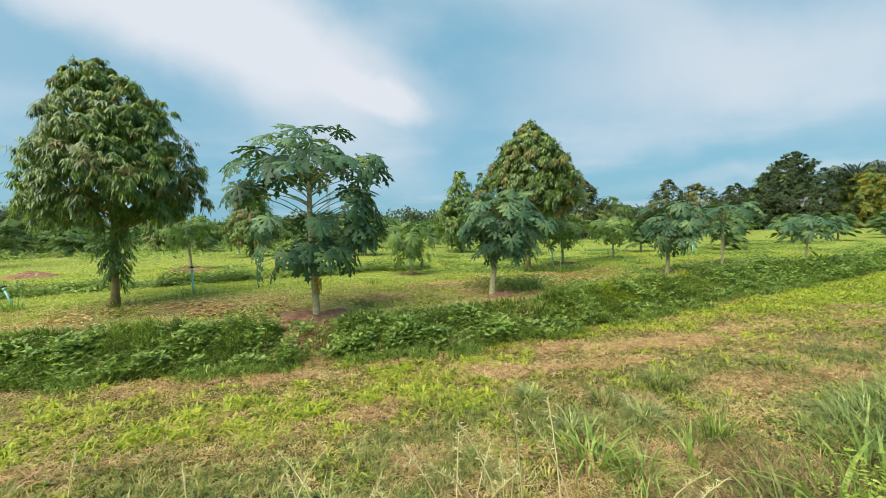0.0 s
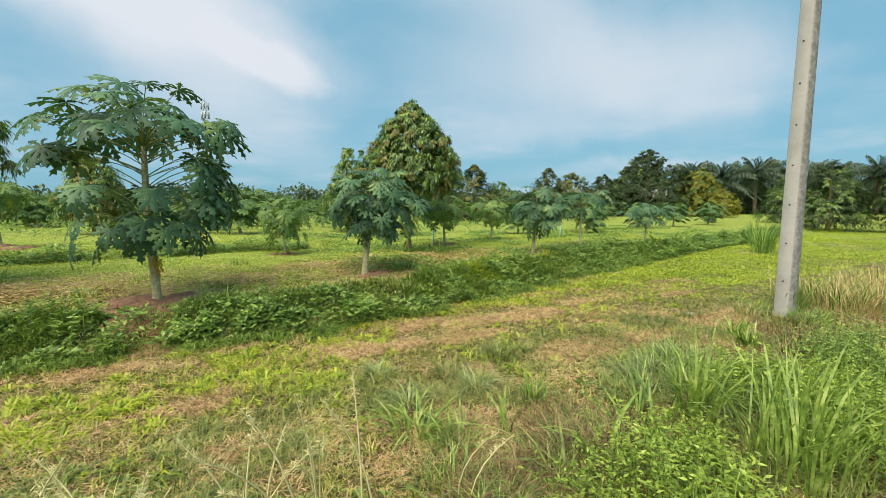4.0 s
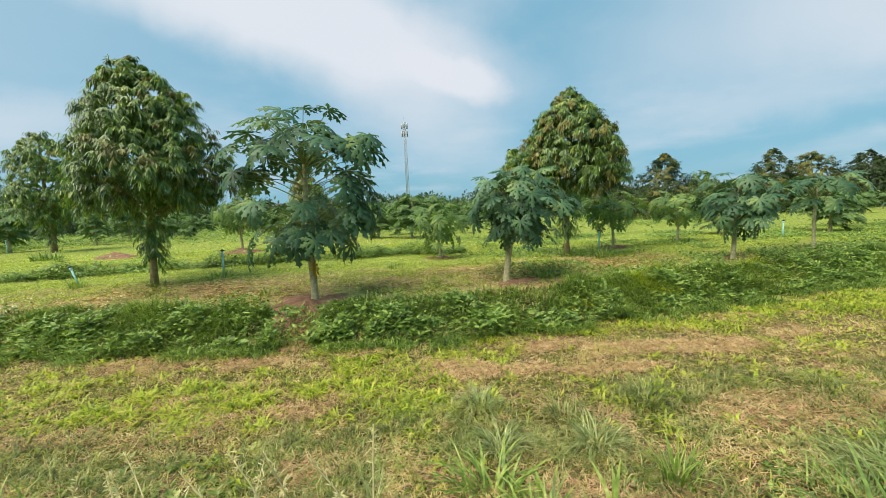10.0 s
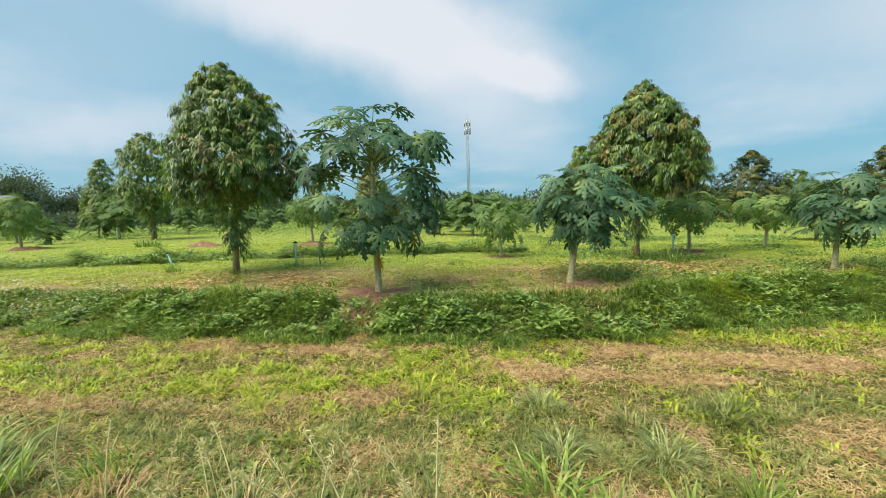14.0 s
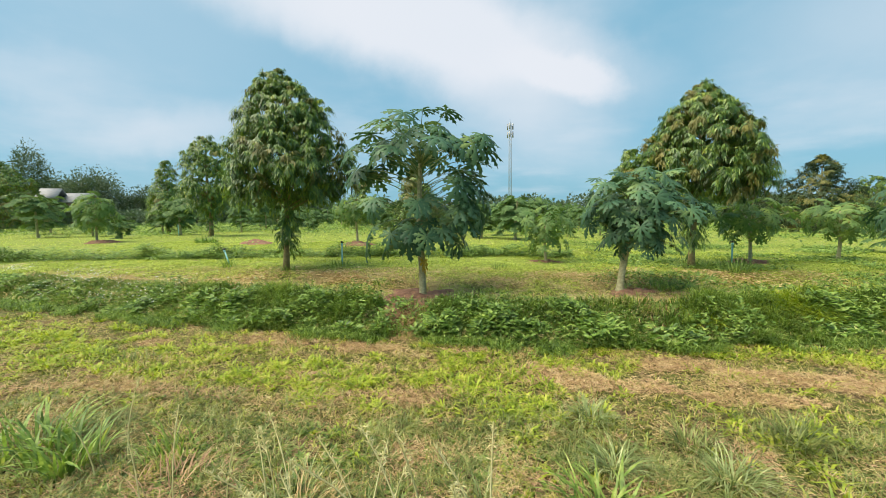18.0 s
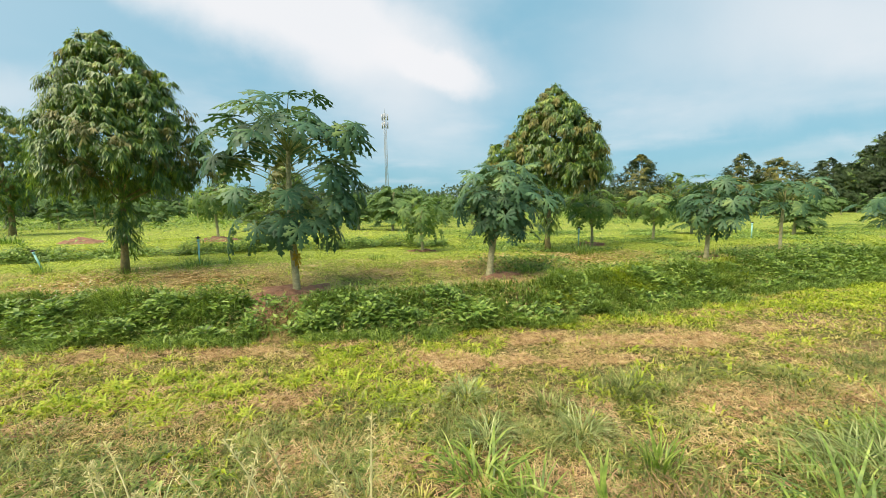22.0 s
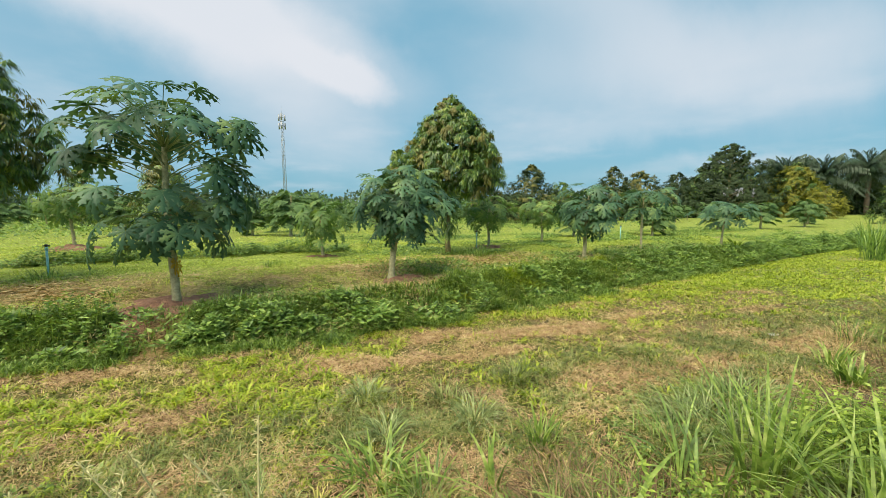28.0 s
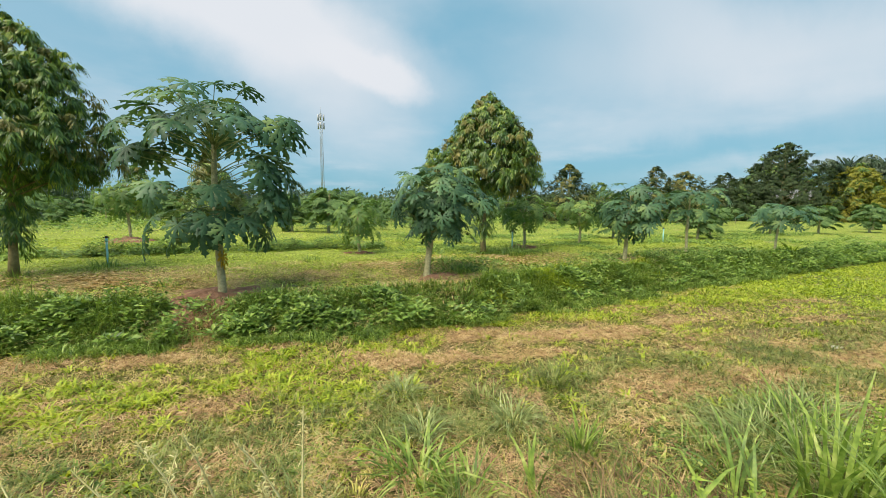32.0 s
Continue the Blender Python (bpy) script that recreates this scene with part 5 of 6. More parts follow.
# ------------------------------------------------------------------ oil palms
def oil_palm(x, y, h, seed, label="tall oil palm with arching fronds at the field's edge"):
    g = np.random.default_rng(seed)
    tree = thing("oil_palm", pose(x, y, at(x, y)), label, "tree", "oil palms")
    tz = np.linspace(0, 1, 10)
    part("trunk", tube(np.stack([tz * 0, tz * 0, tz * (h + 0.1) - 0.1], 1), 0.21 + 0.03 * np.sin(tz * 40), 8), M_PALMTRUNK, tree, "rough brown palm trunk")
    fr = []
    for i in range(56):
        a, up, ln = i * 2.39996 + g.normal(0, 0.2), g.uniform(0.25, 1.45) if i > 18 else g.uniform(-0.75, 0.2), g.uniform(2.7, 3.9)
        s = np.linspace(0, 1, 9)
        d = np.array([math.cos(a), math.sin(a), 0])
        sd = np.array([-d[1], d[0], 0])
        R = np.array([0, 0, h]) + d * (ln * s * math.cos(up * (0.8)))[:, None] + np.array([0, 0, 1.0]) * (ln * (s * math.sin(up) - 0.42 * s ** 2.2))[:, None]
        fr.append(tube(R, 0.05 * (1.1 - s), 3, False))
        q = np.linspace(0.10, 1, 34)
        Q = np.stack([np.interp(q, s, R[:, j]) for j in range(3)], 1)
        for sign in (1, -1):
            D = sd * sign + d * 0.45 + np.array([0, 0, -1.0]) + g.normal(0, 0.18, (34, 3))
            fr.append(leaves(Q, D, 0.75 * (1.15 - q * 0.75), 0.055, np.tile([[0, 0, 1.0]], (34, 1)), 0.4))
    part("crown", merge(fr), M_PALM, tree)
    return tree


PALM = [oil_palm(48.8, 31.8, 4.1, 1), oil_palm(55.6, 28.4, 4.8, 2)]
rr = random.Random(5)
for i, (px, py) in enumerate(((52.3, 30.4), (59.6, 27.0), (63.5, 24.6), (67.0, 21.5), (70.0, 17.5), (56.0, 36.0), (62.5, 32.5), (68.5, 28.5), (74.0, 23.5), (72.5, 13.0), (77.0, 18.0), (49.5, 39.0))):
    copy_thing(PALM[i % 2], pose(px, py, at(px, py), 0, 0, rr.uniform(0, 360)))

# ------------------------------------------------------------------ far woods
def woods(name, label, centres, size, leaf, seed, mat):
    g = np.random.default_rng(seed)
    Ps, Ds, Ls = [], [], []
    for cx, cy, hh, rad in centres:
        n = size
        v = unit(g.normal(0, 1, (n, 3))) * (0.35 + 0.65 * g.random((n, 1)) ** 0.6)
        lump = 1 + 0.25 * np.sin(4 * np.arctan2(v[:, 1], v[:, 0]) + cx) * np.sin(3 * v[:, 2] + cy)
        Ps.append(np.stack([cx + v[:, 0] * rad * lump, cy + v[:, 1] * rad * lump, np.maximum(0.1, hh * 0.5 + v[:, 2] * hh * 0.5 * lump)], 1))
        Ds.append(v + g.normal(0, 0.5, (n, 3)) + np.array([0, 0, -0.3]))
        Ls.append(np.full(n, leaf) * g.uniform(0.7, 1.3, n))
    P, D, L = np.concatenate(Ps), np.concatenate(Ds), np.concatenate(Ls)
    return stuff(name, leaflets(P, D, L, L * 0.55, unit(g.normal(0, 0.6, P.shape) + np.array([0, 0, 1.0]))), mat, label, "trees")


g = np.random.default_rng(9)
woods("distant_woods", "low hazy line of trees along the horizon", [(xx, 120 + 0.2 * xx + g.uniform(-8, 8), g.uniform(3.5, 6.5), g.uniform(3, 6)) for xx in np.arange(-190, 150, 3.4)], 520, 0.95, 2, M_WOODS_HAZED)
woods("left_woods", "dark wood behind the huts", [(-57.4, 38.8, 10.4, 2.0)] + [(xx, 43 + g.uniform(-2, 3) + 0.3 * (xx + 70), (7.4 if xx < -56 else 5.4) + g.uniform(-0.7, 0.7), g.uniform(2.4, 3.4)) for xx in np.arange(-85, -30, 1.7)], 5200, 0.27, 3, M_WOODS_HAZED)
woods("hut_bushes", "bushes and low trees in front of the huts", [(xx, 33.4 + 0.2 * (xx + 60) + g.uniform(-1, 1.5), g.uniform(2.0, 3.2), g.uniform(1.2, 2.0)) for xx in np.arange(-66, -38, 1.9)], 1500, 0.28, 8, M_WOODS_HAZED)
woods("palm_understory", "dark undergrowth below the oil palms", [(xx, 36.0 - 0.45 * (xx - 50) + g.uniform(-1.5, 2.5), g.uniform(3.2, 4.6), g.uniform(1.6, 2.4)) for xx in np.arange(46, 84, 1.3)], 1300, 0.36, 4, M_DARKLEAF)
woods("orchard_edge_bushes", "bushes along the far end of the orchard", [(xx, 58 + g.uniform(-4, 4), g.uniform(2.0, 3.2), g.uniform(1.8, 3.0)) for xx in np.arange(-60, 40, 3.0)], 700, 0.42, 6, M_PAPAYA_HAZED)


# ------------------------------------------------------------------ mast
def lattice_mast(x, y, h, w):
    mast = thing("lattice_mast", pose(x, y, at(x, y)), "slim grey lattice telecom mast far behind the orchard", "mast")
    legs = [(w * math.cos(a), w * math.sin(a)) for a in (0.5, 2.6, 4.7)]
    for lx, ly in legs:
        part("leg", tube([(lx, ly, 0), (lx * 0.8, ly * 0.8, h)], [0.11, 0.09], 6), M_STEEL, mast)
    br = []
    for i in range(26):
        z0, z1 = h * i / 26, h * (i + 1) / 26
        for j in range(3):
            a, b = legs[j], legs[(j + 1) % 3]
            br.append(tube([(a[0], a[1], z0), (b[0], b[1], z1)], [0.045, 0.045], 4, False))
            br.append(tube([(a[0], a[1], z1), (b[0], b[1], z1)], [0.04, 0.04], 4, False))
    part("bracing", merge(br), M_STEEL, mast)
    for lvl in (h - 1.5, h - 5.0):
        for j in range(3):
            a = 0.5 + j * 2.1
            part("antenna_panel", merge([box(1.35 * math.cos(a) - 0.28, 1.35 * math.cos(a) + 0.28, 1.35 * math.sin(a) - 0.2, 1.35 * math.sin(a) + 0.2, lvl - 1.3, lvl + 1.3),
                                         tube([(0, 0, lvl), (1.3 * math.cos(a), 1.3 * math.sin(a), lvl)], [0.06, 0.06], 4)]), M_STEEL, mast, "pale antenna panel")
    part("lightning_rod", tube([(0, 0, h - 0.5), (0, 0, h + 3.0)], [0.06, 0.03], 5), M_STEEL, mast)


lattice_mast(-9.6, 189.7, 40.5, 0.75)

# ------------------------------------------------------------------ huts by the wood
def hut(x, y, w, dp, h, turn, label):
    ob = thing("hut", pose(x, y, at(x, y), 0, 0, turn), label, "building")
    part("wall", box(-w / 2, w / 2, -dp / 2, dp / 2, 0, h), M_WALL, ob)
    o = 0.5
    V = np.array([(-w / 2 - o, -dp / 2 - o, h), (w / 2 + o, -dp / 2 - o, h), (w / 2 + o, 0, h + 1.0), (-w / 2 - o, 0, h + 1.0), (-w / 2 - o, dp / 2 + o, h), (w / 2 + o, dp / 2 + o, h)])
    V = np.concatenate([V, V - [0, 0, 0.12]])
    F = [(0, 1, 2, 3), (3, 2, 5, 4), (7, 6, 9, 8), (8, 9, 10, 11), (0, 3, 9, 6), (3, 4, 10, 9), (1, 7, 8, 2), (2, 8, 11, 5), (0, 6, 7, 1), (4, 5, 11, 10)]
    part("roof", (V, np.array(F)), M_ROOF, ob, "pale corrugated tin roof")
    part("door", box(-0.45, 0.45, -dp / 2 - 0.05, -dp / 2 - 0.01, 0, 2.0), M_BARK, ob)


hut(-48.6, 35.0, 0.8, 2.0, 3.2, 35, "small hut with a pale tin roof by the wood")
hut(-47.9, 36.9, 2.4, 2.4, 2.8, 20, "low shed with a grey roof by the wood")
hut(44.5, 34.5, 4.0, 3.0, 2.0, -30, "low hut with an orange-brown roof behind the fruit trees")

# ------------------------------------------------------------------ concrete pole
def concrete_pole(x, y, turn, lean):
    pole = thing("concrete_pole", pose(x, y, at(x, y), lean[0], lean[1], turn), "weathered grey concrete utility pole with bolt holes", "utility pole")
    zs, prof = np.linspace(-0.3, 8.0, 14), []
    for z in zs:
        w, dp = 0.096 - 0.0033 * z, 0.08 - 0.003 * z
        c = 0.010
        prof.append([(-w + c, -dp, z), (w - c, -dp, z), (w, -dp + c, z), (w, dp - c, z), (w - c, dp, z), (-w + c, dp, z), (-w, dp - c, z), (-w, -dp + c, z)])
    V = np.array(prof).reshape(-1, 3)
    F = [(i * 8 + j, i * 8 + (j + 1) % 8, (i + 1) * 8 + (j + 1) % 8, (i + 1) * 8 + j) for i in range(13) for j in range(8)]
    F += [(13 * 8, 13 * 8 + 1, 13 * 8 + 2, 13 * 8 + 3), (13 * 8, 13 * 8 + 3, 13 * 8 + 4, 13 * 8 + 7), (13 * 8 + 4, 13 * 8 + 5, 13 * 8 + 6, 13 * 8 + 7)]
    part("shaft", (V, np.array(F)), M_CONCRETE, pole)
    hole = np_mesh("bolt_hole", *tube([(0, -0.012, 0), (0, 0.006, 0)], [0.011, 0.011], 8), M_HOLE)
    for i in range(14):
        z = 0.47 + i * 0.5
        part("bolt_hole", hole, None, pole, m=Matrix.Translation((-0.01, -(0.08 - 0.003 * z) + 0.008, z)))


concrete_pole(7.465, 3.575, -92, (1.2, 0.3))


# ------------------------------------------------------------------ sprinkler risers
def riser(x, y, h, lean, label):
    ob = thing("sprinkler_riser", pose(x, y, at(x, y), lean[0], lean[1], 0), label, "irrigation pipe", "sprinkler risers")
    part("pipe", tube([(0, 0, -0.05), (0, 0, h * 0.85)], [0.016, 0.016], 10), M_PIPE, ob, "light blue plastic pipe", True)
    part("valve", tube([(0, 0, h * 0.82), (0, 0, h * 0.86), (0, 0, h * 0.92)], [0.021, 0.024, 0.017], 10), M_PIPE, ob)
    part("sprinkler_head", merge([tube([(0, 0, h * 0.92), (0, 0, h * 0.97), (0, 0, h)], [0.012, 0.026, 0.012], 8), tube([(-0.045, 0, h * 0.95), (0.045, 0, h * 0.95)], [0.01, 0.01], 6)]), M_BLACK, ob, "black sprinkler head")


riser(-2.30, 9.0, 0.55, (0, 1), "upright blue riser pipe with a black sprinkler")
riser(-4.85, 8.8, 0.42, (4, -16), "leaning blue riser pipe in a grass tuft")
riser(5.6, 10.7, 0.5, (0, 0), "pale blue riser pipe beside a papaya tree")
riser(-15.6, 18.1, 0.6, (0, 0), "pale riser pipe on the second bed")
riser(-15.3, 10.7, 0.5, (0, 0), "blue riser pipe at the open end of the bed")
riser(10.6, 11.4, 0.45, (0, 0), "pale riser pipe beyond the bank")
riser(-4.0, 18.9, 0.5, (0, 0), "pale blue riser pipe far in the orchard")


# ------------------------------------------------------------------ soil rings
def soil_mound(x, y, r, h, seed, label="ring of bare red-brown soil round a tree", mat=None):
    nr, na = 14, 52
    rho, ang = np.linspace(0, 1, nr), np.arange(na) * 2 * np.pi / na
    A, B = np.meshgrid(rho, ang, indexing="ij")
    edge = 1 + 0.22 * np.sin(2 * B + seed) + 0.12 * np.sin(5 * B + 2 * seed) + 0.10 * np.sin(11 * B + 3 * seed)
    X, Y = x + A * r * edge * np.cos(B), y + A * r * edge * np.sin(B) * 0.8
    Z = land(X, Y) + h * (1 - A ** 2) + (0.05 * (vnoise(X, Y, 0.07, seed) - 0.5) + 0.06 * (vnoise(X, Y, 0.2, seed + 1) - 0.5)) * (1 - A ** 4) - 0.025 * A ** 3 + 0.006
    V = np.stack([X, Y, Z], -1).reshape(-1, 3)
    F = [(i * na + j, (i + 1) * na + j, (i + 1) * na + (j + 1) % na, i * na + (j + 1) % na) for i in range(nr - 1) for j in range(na)]
    tagged(new("soil_mound", np_mesh("soil_mound", V, np.array(F), mat or M_SOIL)), label, "soil", "soil mounds")


for i, (mx, my, mr, mh) in enumerate(MOUNDS):
    if my > 4:
        soil_mound(mx, my, mr, mh, i + 3)
    else:
        soil_mound(mx, my, mr, mh, i + 3, "bare dark brown soil among roadside weeds", M_DARKSOIL)


# ------------------------------------------------------------------ tufts and tall grass near the path
def tuft(name, label, x, y, n, h, w, spread, lean, mat, seed, category="grass", bias=None):
    g = np.random.default_rng(seed)
    a, r = g.uniform(0, 6.283, n), spread * np.sqrt(g.random(n))
    P = np.stack([r * np.cos(a), r * np.sin(a), np.zeros(n)], 1)
    P[:, 2] = land(x + P[:, 0], y + P[:, 1]) - at(x, y) - 0.01
    az = a + g.normal(0, 0.7, n) if bias is None else np.full(n, bias) + g.normal(0, 0.6, n)
    hh = g.uniform(0.45, 1.0, n) * h
    ln = g.uniform(lean[0], lean[1], n)
    # four-segment arching blades
    s = np.array([0, 0.3, 0.6, 0.85, 1.0])
    D = np.stack([np.cos(az), np.sin(az), np.zeros(n)], 1)
    S = np.stack([-np.sin(az), np.cos(az), np.zeros(n)], 1)
    ww = (w * g.uniform(0.6, 1.2, n))[:, None, None] * np.array([0.7, 1.0, 0.85, 0.5, 0.04])[None, :, None]
    C = P[:, None] + D[:, None] * (hh * ln)[:, None, None] * (s ** 2)[None, :, None] + np.array([0, 0, 1.0]) * (hh[:, None] * (s[None] - 0.42 * ln[:, None] ** 2 * s[None] ** 3))[:, :, None]
    V = np.stack([C - S[:, None] * ww / 2, C + S[:, None] * ww / 2], 2).reshape(-1, 3)
    F = []
    for i in range(4):
        F += [(2 * i, 2 * i + 1, 2 * i + 3), (2 * i, 2 * i + 3, 2 * i + 2)]
    if h >= 0.55 and n <= 80 and category == "grass":
        ob = thing(name, pose(x, y, at(x, y)), label, category, "grass tufts")
        for i in range(n):
            part("blade", (V[i * 10:i * 10 + 10], np.array(F)), mat, ob)
        return ob
    F = (np.array(F)[None] + (np.arange(n) * 10)[:, None, None]).reshape(-1, 3)
    ob = new(name, np_mesh(name, V, F, mat))
    ob.matrix_basis = pose(x, y, at(x, y))
    return tagged(ob, label, category, "grass tufts")


def seed_stalks(x, y, n, h, seed, spread=0.12, label="thin dry seed-head stalks standing in the grass"):
    g = np.random.default_rng(seed)
    ob = thing("seed_stalks", pose(x, y, at(x, y)), label, "grass", "seed stalks")
    for i in range(n):
        bx, by, a, ln, hh = g.normal(0, spread), g.normal(0, spread), g.uniform(0, 6.28), g.uniform(0.1, 0.6), h * g.uniform(0.65, 1.05)
        s = np.linspace(0, 1, 6)
        pts = np.stack([bx + math.cos(a) * ln * hh * s ** 2, by + math.sin(a) * ln * hh * s ** 2, hh * (s - 0.08 * s ** 3) - 0.02], 1)
        part("stalk", tube(pts, 0.0050 - 0.0022 * s, 4, False), M_SEED, ob)
        k = 44
        q = g.uniform(0.72, 1.0, k)
        P = np.stack([np.interp(q, s, pts[:, j]) for j in range(3)], 1)
        D = g.normal(0, 0.5, (k, 3)) + np.array([0, 0, 0.8])
        part("seed_head", leaves(P, D, 0.034, 0.0042, unit(g.normal(0, 1, (k, 3))), 0.3), M_SEED, ob)


